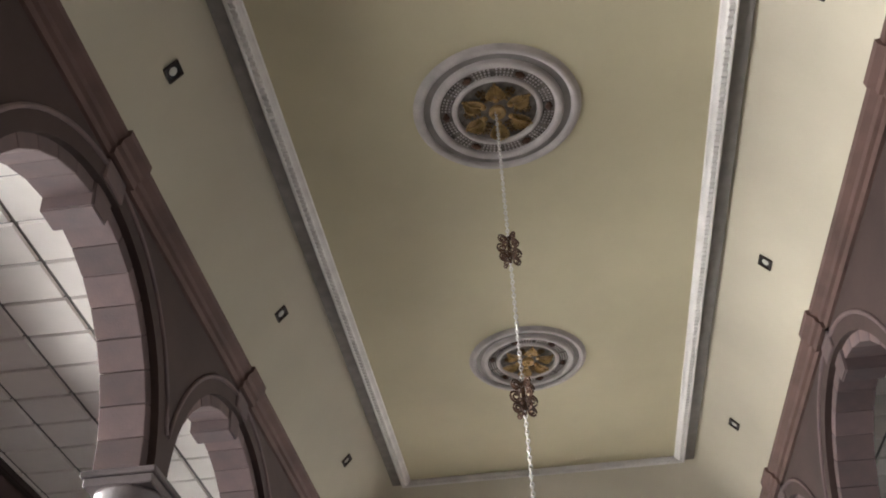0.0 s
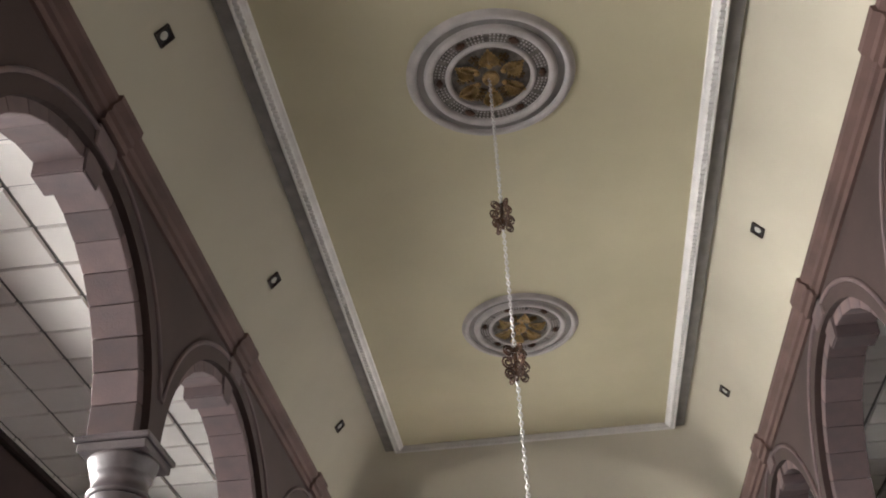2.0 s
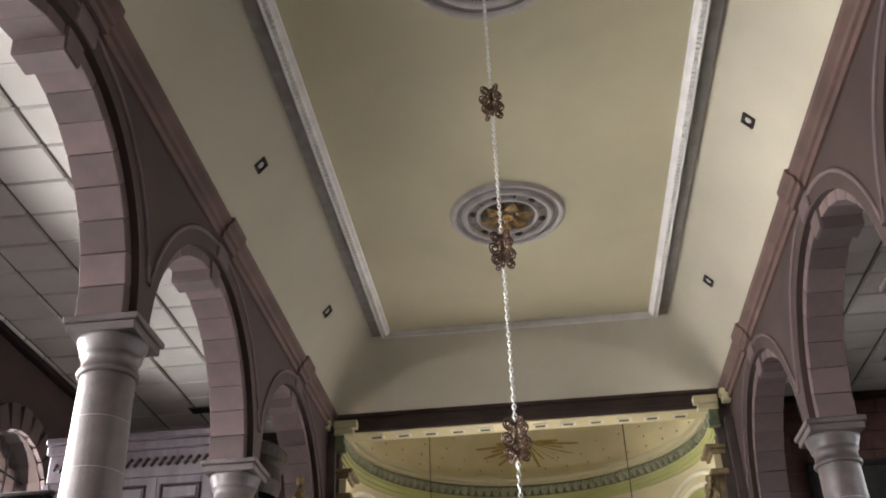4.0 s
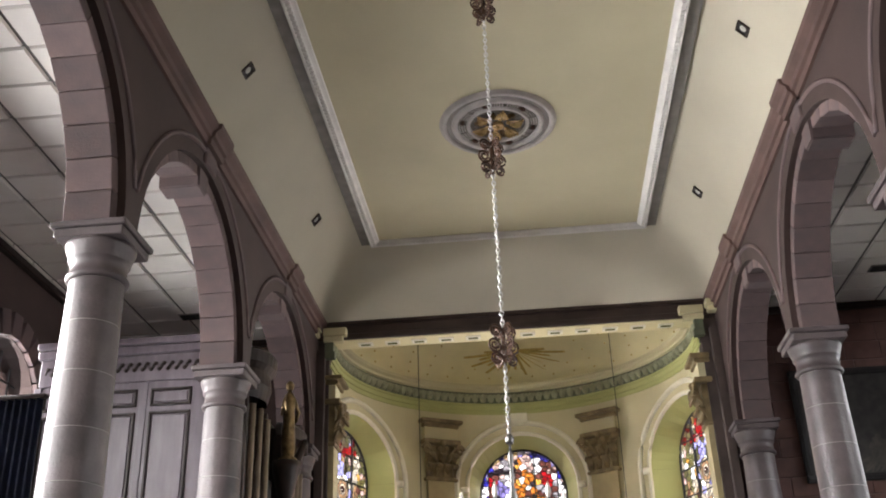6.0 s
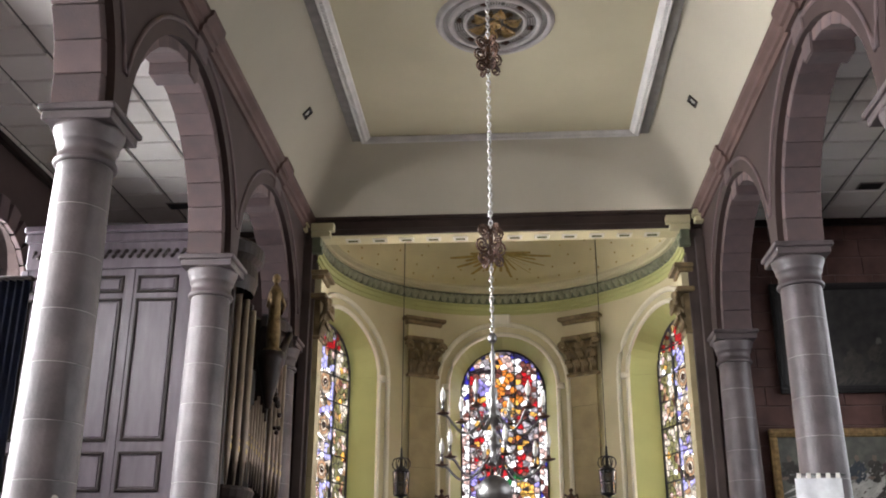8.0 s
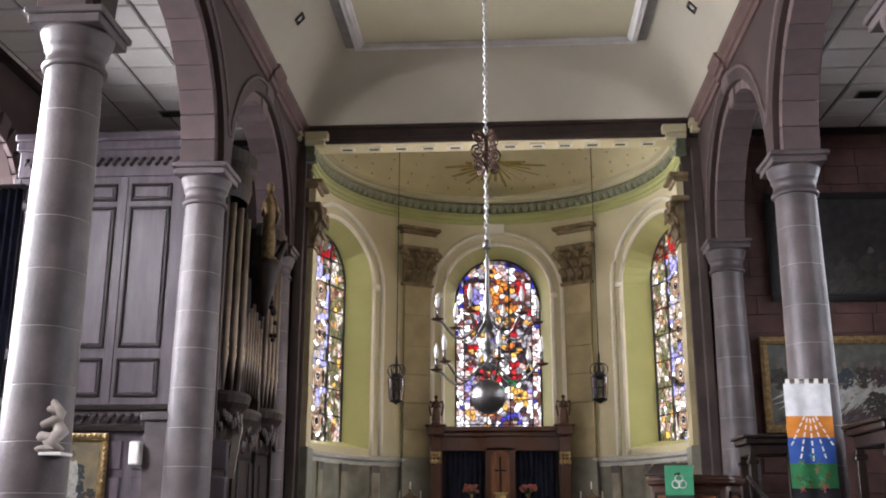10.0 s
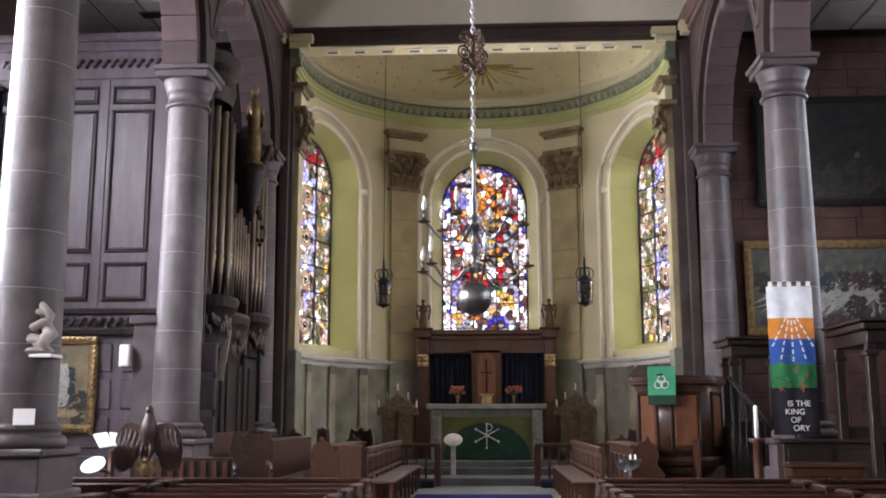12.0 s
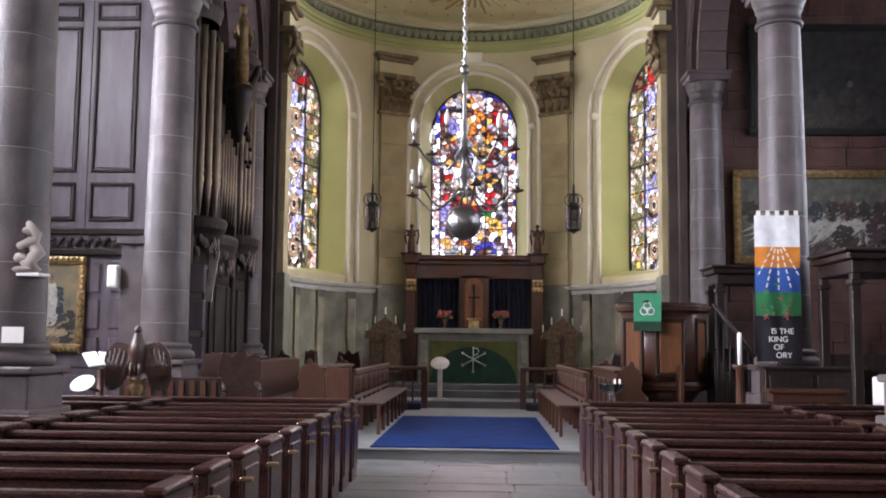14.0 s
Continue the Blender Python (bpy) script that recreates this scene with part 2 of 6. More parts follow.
def sweep(bm, profile, path, closed=False):
    """Carry a profile of (out, up) along points (x, y, z, nx, ny): n is the way out."""
    rows = [[bm.verts.new((x + nx * o, y + ny * o, z + u)) for o, u in profile] for x, y, z, nx, ny in path]
    pairs = list(zip(rows, rows[1:])) + ([(rows[-1], rows[0])] if closed else [])
    for a, b in pairs:
        for i in range(len(profile) - 1):
            bm.faces.new((a[i], a[i + 1], b[i + 1], b[i]))
    return bm


def mesh_of(name, bm, material):
    bmesh.ops.recalc_face_normals(bm, faces=bm.faces)
    me = bpy.data.meshes.new(name)
    bm.to_mesh(me)
    bm.free()
    me.materials.append(material)
    return me


def part(name, bm, material, parent=None, label=""):
    ob = new(name, mesh_of(name, bm, material))
    ob.parent = parent
    return tagged(ob, label) if label else ob


def piece(name, me, parent, m):
    """One of many alike pieces, on shared mesh data."""
    ob = new(name, me)
    ob.parent, ob.matrix_basis = parent, m
    return ob


def thing(name, at, label, category, group="", kind="", rz=0.0):
    ob = new(name)
    ob.empty_display_size = 0.1
    ob.matrix_basis = pose(*at, 0, 0, rz)
    return tagged(ob, label, category, group, kind)


def structure(name, bm, material, label, category):
    return tagged(part(name, bm, material), label, category, kind="structure")


B = bmesh.new

# ---- plan, in metres ----
COL_X, BAY = 4.70, 5.03
COL_Y = [20.17 - BAY * i for i in range(6)]
WALL_IN, WALL_OUT = 4.38, 5.02
SPRING, PLATE, CEIL = 7.02, 9.86, 11.36
AISLE_X, AISLE_Z = 8.95, 9.72
EAST, WEST = 20.60, -6.0
APSE_X, APSE_Y, APSE_R = -0.06, 21.10, 4.06
CHANCEL = 12.9

# ---- floors ----
structure("ground", box(B(), (-60, -60, -0.4), (60, 80, -0.12)), FLAG, "bare ground outside the church walls", "ground")
nave_floor = structure("floor", box(B(), (-AISLE_X, WEST, -0.1), (AISLE_X, 21.4, 0.0)), FLAG, "worn grey stone nave floor", "floor")
structure("floor_chancel", box(box(B(), (-AISLE_X, CHANCEL + 0.03, 0.0), (AISLE_X, 21.15, 0.12)), (-AISLE_X, CHANCEL, 0.12), (AISLE_X, 21.15, 0.15), 0.008), STEPM, "pale stone chancel platform with a moulded step", "step")
structure("altar_step", box(box(B(), (-3.7, 21.1, 0.12), (3.7, 25.3, 0.30), 0.012), (-2.6, 22.4, 0.30), (2.6, 25.3, 0.45), 0.012), FLAG, "grey stone altar steps", "step")
structure("altar_footpace", box(B(), (-1.9, 22.75, 0.45), (1.9, 25.2, 0.58), 0.012), FLAG, "grey stone platform under the altar", "step")

# ---- aisle and end walls ----
def wall_with_windows(name, x, side, label, shift=0.0, half=1.0, top=7.4):
    """An aisle wall in the plane x with round-headed windows in its bays."""
    bm = B()
    x2 = x + side * 0.55
    wins = [yc + BAY / 2 + shift for yc in COL_Y[1:]]
    sill = 3.2
    ys = [WEST]
    for c in sorted(wins):
        ys += [c - half] + [c - half * math.cos(math.pi * i / 12) for i in range(1, 12)] + [c + half]
    ys.append(EAST + 0.6)
    def hole(y):
        for c in wins:
            if abs(y - c) < half - 1e-6:
                return top + math.sqrt(max(0, half * half - (y - c) ** 2))
            if abs(y - c) <= half + 1e-6:
                return top
    for a, b in zip(ys, ys[1:]):
        m = hole((a + b) / 2)
        if m is None:
            box(bm, (x, a, 0), (x2, b, AISLE_Z + 0.3))
            continue
        box(bm, (x, a, 0), (x2, b, sill))
        za, zb = hole(a), hole(b)
        v = [bm.verts.new(p) for p in ((x, a, za), (x, b, zb), (x, b, AISLE_Z + .3), (x, a, AISLE_Z + .3), (x2, a, za), (x2, b, zb), (x2, b, AISLE_Z + .3), (x2, a, AISLE_Z + .3))]
        for q in ((0, 1, 2, 3), (7, 6, 5, 4), (0, 4, 5, 1), (3, 2, 6, 7)):
            bm.faces.new([v[i] for i in q])
    structure(name, bm, WALLP, label, "wall")
    return wins, half, sill, top


WIN_L = wall_with_windows("wall_north", -AISLE_X, -1, "dark red rendered aisle wall with round-headed windows", -1.76, 1.15, 7.03)
WIN_R = wall_with_windows("wall_south", AISLE_X, 1, "dark red rendered aisle wall with round-headed windows")
NORTH_DAY = ((1100, -.25), (2500, -.45), (2000, -.28), (1700, -.22), (1200, -.3))   # watts and tilt, from the east
for side, (wins, half, sill, top) in ((-1, WIN_L), (1, WIN_R)):
    for k, c in enumerate(wins):
        x = side * (AISLE_X + 0.35)
        w = thing("window_1", (x, c, sill), "round-headed window of pale obscured glass in leaded panes", "window", "aisle windows", "structure")
        bm = B()
        for i in range(-2, 3):
            h = top - sill + math.sqrt(max(0, half * half - (i * 0.38) ** 2))
            box(bm, (-0.02, i * 0.38 - 0.015, 0), (0.02, i * 0.38 + 0.015, h))
        for z in range(1, 9):
            box(bm, (-0.018, -half, z * 0.55 - 0.012), (0.018, half, z * 0.55 + 0.012))
        part("window_frame", bm, LEAD, w)
        bm = B()
        pts = [(0.004, -half, 0), (0.004, half, 0)] + [(0.004, half * math.cos(math.pi * i / 16), top - sill + half * math.sin(math.pi * i / 16)) for i in range(17)]
        bm.faces.new([bm.verts.new(p) for p in pts])
        pane = part("pane", bm, CLEAR, w)
        pane.visible_shadow = False
        # voussoirs of the inside arch
        ring = mesh_of("window_voussoir", box(B(), (-0.04, 0, -0.155), (0.09, 0.46, 0.155), 0.01), STONE)
        for i in range(11):
            a = math.pi * (i + 0.5) / 11
            piece("voussoir", ring, w, Matrix.Translation((-side * 0.36, half * math.cos(a), top - sill + half * math.sin(a))) @ Matrix.Rotation(a, 4, "X") @ pose(0, 0, 0, 0, 0, 0 if side < 0 else 0))
        power, tilt = NORTH_DAY[k] if side < 0 else (130, -0.8)
        day_lamp("daylight", side * (AISLE_X + 0.7), c, (sill + top + half) / 2, 2 * half + 0.1, top + half - sill + 0.1, (-side, 0, tilt), power, (1.0, 0.98, 0.97), spread=140 if side < 0 else 120)

# west wall with three tall windows behind the viewer
ww = B()
xs = [-AISLE_X - .5, -3.4, -1.9, -.75, .75, 1.9, 3.4, AISLE_X + .5]
for k in range(7):
    if k in (1, 3, 5):
        box(ww, (xs[k], WEST - .5, 0), (xs[k + 1], WEST, 3.6))
        box(ww, (xs[k], WEST - .5, 8.6), (xs[k + 1], WEST, CEIL + .4))
        day_lamp("daylight_west", (xs[k] + xs[k + 1]) / 2, WEST - .6, 6.1, 1.5, 5.0, (0, 1, -0.5), 25, spread=100)
    else:
        box(ww, (xs[k], WEST - .5, 0), (xs[k + 1], WEST, CEIL + .4))
structure("wall_west", ww, CREAM, "plain plaster west wall with tall windows", "wall")
for s, nm in ((-1, "wall_east_north"), (1, "wall_east_south")):
    structure(nm, box(B(), (s * 4.4, EAST, 0), (s * (AISLE_X + .5), EAST + .5, AISLE_Z + .3)), MORTAR if s > 0 else WALLP, "red sandstone east wall of the aisle", "wall")

# ---- aisle ceilings ----
for s, nm in ((-1, "ceiling_north"), (1, "ceiling_south")):
    bm = B()
    box(bm, (s * (WALL_OUT - 0.1), WEST, AISLE_Z), (s * (AISLE_X + 0.2), EAST + 0.2, AISLE_Z + 0.12))
    structure(nm, bm, JOINT, "white boarded aisle ceiling in a grid of square panels", "ceiling")
    bm = B()
    pitch, pitch_y = 0.94, 0.77
    y = EAST - 0.03
    while y > WEST:
        x = WALL_OUT
        while x < AISLE_X - 0.1:
            x1 = min(x + pitch - 0.05, AISLE_X)
            y0 = y - pitch_y + 0.03
            z0, z1 = AISLE_Z - 0.045, AISLE_Z + 0.02
            i = 0.02
            lo = [bm.verts.new((s * a, b, z0)) for a, b in ((x + i, y0 + i), (x1 - i, y0 + i), (x1 - i, y - i), (x + i, y - i))]
            hi = [bm.verts.new((s * a, b, z1)) for a, b in ((x, y0), (x1, y0), (x1, y), (x, y))]
            bm.faces.new(lo)
            for k in range(4):
                bm.faces.new((hi[k], hi[(k + 1) % 4], lo[(k + 1) % 4], lo[k]))
            x += pitch
        y -= pitch_y
    structure(nm + "_panels", bm, TILE, "white square ceiling panels with bevelled edges", "ceiling")
    sweep_bm = B()
    box(sweep_bm, (s * (AISLE_X - .14), WEST, AISLE_Z - .2), (s * AISLE_X, EAST, AISLE_Z - .05), 0.02)
    box(sweep_bm, (s * (WALL_OUT), EAST - .14, AISLE_Z - .2), (s * (AISLE_X - .15), EAST, AISLE_Z - .05), 0.02)
    structure("trim_aisle", sweep_bm, DARK, "dark moulding under the aisle ceiling", "moulding")

# ---- nave arcades ----
RAD = (BAY - 0.66) / 2
HOLE = RAD + 0.13
SPAN = [(a + BAY / 2) for a in COL_Y[1:]]


def arch_z(y):
    for c in SPAN:
        if abs(y - c) < HOLE:
            return SPRING + math.sqrt(HOLE * HOLE - (y - c) ** 2)
    return SPRING


for s, nm in ((-1, "arcade_wall_north"), (1, "arcade_wall_south")):
    ys = [WEST]
    for c in sorted(SPAN):
        ys += [c - HOLE] + [c - HOLE * math.cos(math.pi * i / 28) for i in range(1, 28)] + [c + HOLE]
    ys = [y for y in ys if y >= WEST] + [EAST + .02]
    bm = B()
    fr = [(bm.verts.new((s * WALL_IN, y, arch_z(y))), bm.verts.new((s * WALL_IN, y, PLATE + .2)), bm.verts.new((s * WALL_OUT, y, arch_z(y))), bm.verts.new((s * WALL_OUT, y, PLATE + .2))) for y in ys]
    for p, q in zip(fr, fr[1:]):
        bm.faces.new((p[0], q[0], q[1], p[1]))
        bm.faces.new((p[2], p[3], q[3], q[2]))
        bm.faces.new((p[0], p[2], q[2], q[0]))
    arcade = structure(nm, bm, WALLP, "dark red sandstone wall over round nave arches", "wall")
    # arch stones
    n = 17
    bm = B()
    prof = []
    da = math.pi / n / 2 * 0.985
    for r in (RAD - 0.03, RAD + 0.34):
        prof += [(r * math.sin(-da), r * math.cos(da)), (r * math.sin(da), r * math.cos(da))]
    tn, tf = 4.48 - COL_X, WALL_OUT + 0.03 - COL_X
    if s < 0:
        tn, tf = -tf, -tn
    vs = [[bm.verts.new((x, y, z)) for y, z in (prof[0], prof[1], prof[3], prof[2])] for x in (tn, tf)]
    bm.faces.new(vs[0])
    bm.faces.new(vs[1][::-1])
    for k in range(4):
        bm.faces.new((vs[0][k], vs[1][k], vs[1][(k + 1) % 4], vs[0][(k + 1) % 4]))
    bmesh.ops.bevel(bm, geom=list(bm.edges), offset=0.01, segments=1, affect="EDGES")
    vme = mesh_of("arch_stone", bm, STONE)
    kb = B()
    kz0, kz1 = RAD - 0.20, PLATE - SPRING + 0.02
    kv = []
    for x in ((tn - .03, tf + .02) if s > 0 else (tn - .02, tf + .03)):
        kv.append([kb.verts.new(p) for p in ((x, -0.18, kz0), (x, 0.18, kz0), (x, 0.24, RAD + .36), (x, -0.24, RAD + .36))])
    kb.faces.new(kv[0])
    kb.faces.new(kv[1][::-1])
    for k in range(4):
        kb.faces.new((kv[0][k], kv[1][k], kv[1][(k + 1) % 4], kv[0][(k + 1) % 4]))
    bmesh.ops.bevel(kb, geom=list(kb.edges), offset=0.02, segments=2, affect="EDGES")
    kme = mesh_of("keystone", kb, STONE)
    bracket = mesh_of('keystone_bracket', box(box(B(), (-.035, -.25, RAD + .15), (.3, .25, kz1 - .2), .02), (-.07, -.28, kz1 - .22), (.3, .28, kz1), .02), STONE)
    for c in SPAN:
        piece('bracket', bracket, arcade, Matrix.Translation((s * WALL_IN, c, SPRING)) @ Matrix.Rotation(0 if s > 0 else math.pi, 4, 'Z'))
        base = Matrix.Translation((s * COL_X, c, SPRING))
        for i in range(n):
            if i != n // 2:
                piece("arch_stone", vme, arcade, base @ Matrix.Rotation(math.pi * ((i + 0.5) / n - 0.5), 4, "X"))
        piece("keystone", kme, arcade, base)
    # thin hood mould round each arch
    for c in SPAN:
        hood = tube(B(), [(s * (WALL_IN - .005), c - (RAD + .37) * math.cos(math.pi * i / 40), SPRING + (RAD + .37) * math.sin(math.pi * i / 40)) for i in range(3, 38)], .035, 6)
        part("hood_mould", hood, STONE, arcade)
    # stone cornice under the cove, breaking forward over each keystone
    prof = [(0, 0), (0.05, 0), (0.06, 0.10), (0.11, 0.12), (0.12, 0.20), (0.20, 0.26), (0.21, 0.34), (0, 0.36)]
    bm = B()
    z0 = PLATE - 0.22
    sweep(bm, prof, [(s * WALL_IN, WEST, z0, -s, 0), (s * WALL_IN, EAST, z0, -s, 0)])
    for c in SPAN:
        p2 = [(o + 0.055 if o else 0, u) for o, u in prof]
        sweep(bm, p2, [(s * WALL_IN, c - 0.31, z0, -s, 0), (s * WALL_IN, c + 0.31, z0, -s, 0)])
        for y in (c - 0.31, c + 0.31):
            bm.faces.new([bm.verts.new((s * (WALL_IN - o), y, z0 + u)) for o, u in p2])
    structure("trim_cornice", bm, CORN, "moulded red stone cornice breaking forward over the keystones", "cornice")

# ---- nave ceiling: elliptical coves, flat field, plaster cornice ----
CX, CY = 3.20, 19.42
bm = B()
box(bm, (-CX - .05, WEST, CEIL), (CX + .05, CY + .05, CEIL + .1))
structure("ceiling_nave", bm, CREAM, "cream plaster nave ceiling", "ceiling")
COVE_P = 2 / 1.32   # flatter than a quarter ellipse
cove_pts = [(math.cos(a) ** COVE_P, math.sin(a) ** COVE_P) for a in [math.pi / 2 * i / 20 for i in range(21)]]
bm = B()
zc0 = PLATE - 0.04
rows = []
for c, sn in cove_pts:
    x = CX + (WALL_IN - CX) * c
    y = CY + (EAST - CY) * c
    z = zc0 + (CEIL - zc0) * sn
    rows.append([bm.verts.new(p) for p in ((-x, WEST, z), (-x, y, z), (x, y, z), (x, WEST, z))])
for a, b in zip(rows, rows[1:]):
    for k in range(3):
        f = bm.faces.new((a[k], a[k + 1], b[k + 1], b[k]))
        f.smooth = True
structure("ceiling_cove", bm, COVE, "curved pale plaster cove round the nave ceiling", "ceiling")
# cornice frame on the flat field
CI = CX - .20
path = [(-CI, WEST, CEIL, 1, 0), (-CI, CY - .02, CEIL, 1, -.45), (CI, CY - .02, CEIL, -1, -.45), (CI, WEST, CEIL, -1, 0)]
prof = [(0.0, 0.01), (0.0, -0.12), (0.02, -0.13), (0.04, -0.12), (0.05, -0.10), (0.12, -0.10), (0.13, -0.07), (0.16, -0.05), (0.19, -0.04), (0.20, 0.0)]
cornice = structure("trim_ceiling", sweep(B(), prof, path), WHITE, "white plaster ceiling cornice with a beaded edge", "cornice")
bm = B()
y = CY - 0.15
k = 0
while y > 4.5:
    for s in (-1, 1):
        box(bm, (s * (CI - .045), y - 0.035, CEIL - 0.125), (s * (CI - .12), y + 0.035, CEIL - 0.09), 0.012)
    y -= 0.105
x = -CI + .2
while x < CI - .2:
    box(bm, (x - 0.035, CY - .08, CEIL - 0.125), (x + 0.035, CY - .045, CEIL - 0.09), 0.012)
    x += 0.105
tagged(part("beading", bm, WHITE, cornice), kind="stuff")
# flat grey strips: shade of the gap behind the cornice, put into colour
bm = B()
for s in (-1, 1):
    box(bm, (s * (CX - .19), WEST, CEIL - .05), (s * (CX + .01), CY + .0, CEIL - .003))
structure("trim_shadow_roll", bm, GREYP, "grey strip in place of the shaded gap behind the ceiling cornice", "moulding")
# east beam above the apse
bm = B()
box(bm, (-WALL_IN, EAST - .02, 9.70), (WALL_IN, EAST + .45, 10.0), 0.02)
box(bm, (-WALL_IN, EAST - .10, 9.90), (WALL_IN, EAST + .40, 9.99), 0.02)
box(bm, (-WALL_IN, EAST - .05, 9.57), (WALL_IN, EAST + .02, 9.71), 0.02)
structure("beam_apse", bm, BEAM, "dark brown moulded beam over the apse mouth", "beam")
structure("wall_east_nave", box(B(), (-WALL_IN - .6, EAST + .3, 10.1), (WALL_IN + .6, EAST + .6, CEIL + .3)), WALLP, "plain wall above the apse", "wall")

# ---- apse ----
def apse_pt(t, r=APSE_R):
    """A point of the apse plan at the angle t in degrees from its axis, and the way in."""
    a = radians(t)
    return (APSE_X + r * math.sin(a), APSE_Y + r * math.cos(a), -math.sin(a), -math.cos(a))


APSE_TOP = 9.25
WIN_T = (-68.5, 0.0, 68.5)
AH, AS, ASP = 1.38, 3.10, 7.03     # half width, sill and springing of the apse openings


def apse_hole(t):
    for c in WIN_T:
        d = radians(t - c) * APSE_R
        if abs(d) < AH - 1e-6:
            return ASP + math.sqrt(AH * AH - d * d)
    return None


ts = [-90.0]
for c in WIN_T:
    h = math.degrees(AH / APSE_R)
    ts += [c - h] + [c - h * math.cos(math.pi * i / 20) for i in range(1, 20)] + [c + h]
    ts += [c + h + (68.5 - 2 * h) * i / 6 for i in range(1, 6)] if c < 60 else []
ts.append(90.0)
ts = sorted(set(round(t, 4) for t in ts if -90 <= t <= 90))
bm, rv = B(), B()
def quad(m, *p):
    m.faces.new([m.verts.new(q) for q in p])
GD = 0.55   # depth of the embrasure
def gl_pt(t):
    """Splayed: the glass side of the embrasure is narrower."""
    for c in WIN_T:
        if abs(t - c) <= math.degrees(AH / APSE_R) + 0.01:
            return c + (t - c) * 0.80 * APSE_R / (APSE_R + GD)
    return t
for a, b in zip(ts, ts[1:]):
    m = apse_hole((a + b) / 2)
    pa, pb = apse_pt(a), apse_pt(b)
    if m is None:
        quad(bm, (pa[0], pa[1], 0), (pb[0], pb[1], 0), (pb[0], pb[1], APSE_TOP), (pa[0], pa[1], APSE_TOP))
        continue
    za, zb = apse_hole(a) or ASP, apse_hole(b) or ASP
    quad(bm, (pa[0], pa[1], 0), (pb[0], pb[1], 0), (pb[0], pb[1], AS), (pa[0], pa[1], AS))
    quad(bm, (pa[0], pa[1], za), (pb[0], pb[1], zb), (pb[0], pb[1], APSE_TOP), (pa[0], pa[1], APSE_TOP))
    ga, gb = apse_pt(gl_pt(a), APSE_R + GD), apse_pt(gl_pt(b), APSE_R + GD)
    quad(rv, (pa[0], pa[1], za), (pb[0], pb[1], zb), (gb[0], gb[1], ASP + (zb - ASP) * 0.73), (ga[0], ga[1], ASP + (za - ASP) * 0.73))
    quad(rv, (pa[0], pa[1], AS), (pb[0], pb[1], AS), (gb[0], gb[1], AS + .17), (ga[0], ga[1], AS + .17))
for c in WIN_T:
    for sd in (-1, 1):
        t = c + sd * math.degrees(AH / APSE_R)
        p, g2 = apse_pt(t), apse_pt(gl_pt(t), APSE_R + GD)
        quad(rv, (p[0], p[1], AS), (p[0], p[1], ASP), (g2[0], g2[1], ASP), (g2[0], g2[1], AS + .17))
for s in (-1, 1):
    quad(bm, (APSE_X + s * APSE_R, EAST + .3, 0), (APSE_X + s * APSE_R, APSE_Y, 0), (APSE_X + s * APSE_R, APSE_Y, APSE_TOP), (APSE_X + s * APSE_R, EAST + .3, APSE_TOP))
structure("wall_apse", bm, APSE, "cream painted curved apse wall", "wall")
structure("wall_apse_reveals", rv, GREEN, "yellow green painted deep window reveals", "wall")
# outer skin that closes the apse round the openings
bm = B()
for a, b in zip(ts, ts[1:]):
    m = apse_hole((a + b) / 2)
    r2 = APSE_R + GD + .02
    ga, gb = apse_pt(gl_pt(a), r2), apse_pt(gl_pt(b), r2)
    za, zb = apse_hole(a) or ASP, apse_hole(b) or ASP
    if m is None:
        quad(bm, (ga[0], ga[1], 0), (gb[0], gb[1], 0), (gb[0], gb[1], 12), (ga[0], ga[1], 12))
    else:
        quad(bm, (ga[0], ga[1], 0), (gb[0], gb[1], 0), (gb[0], gb[1], AS + .15), (ga[0], ga[1], AS + .15))
        quad(bm, (ga[0], ga[1], ASP + (za - ASP) * .74), (gb[0], gb[1], ASP + (zb - ASP) * .74), (gb[0], gb[1], 12), (ga[0], ga[1], 12))
structure("wall_apse_outer", bm, WALLP, "outer face of the apse wall", "wall")
# piers at the mouth
for s, nm in ((-1, "pier_north"), (1, "pier_south")):
    structure(nm, box(box(B(), (s * (APSE_R + .01) + APSE_X, EAST, 0), (s * (WALL_IN + .1), EAST + .5, 9.56), 0.01), (s * (APSE_R + .14), EAST - .16, 0), (s * (WALL_IN), EAST, 9.3), 0.01), PIER, "plain stone pier at the apse mouth", "pier")
# entablature
plan = [(APSE_X - APSE_R, EAST + .0, 1, 0)] + [apse_pt(t) for t in range(-90, 91, 4)] + [(APSE_X + APSE_R, EAST + .0, -1, 0)]
prof = [(0, 0.0), (0.03, 0.0), (0.03, 0.10), (0.06, 0.11), (0.06, 0.21), (0.09, 0.23), (0.10, 0.27), (0.06, 0.29)]
entab = structure("trim_entablature", sweep(B(), prof, [(x, y, 8.98, nx, ny) for x, y, nx, ny in plan]), GREEN, "green and gilt entablature round the apse", "cornice")
part("frieze", sweep(B(), [(0.05, 0.29), (0.05, 0.58)], [(x, y, 8.98, nx, ny) for x, y, nx, ny in plan]), GREENG, entab, "grey green carved frieze")
part("cornice", sweep(B(), [(0.05, 0.58), (0.12, 0.60), (0.13, 0.65), (0.22, 0.69), (0.24, 0.75), (0.0, 0.80)], [(x, y, 8.98, nx, ny) for x, y, nx, ny in plan]), APSE, entab, "cream moulded cornice")
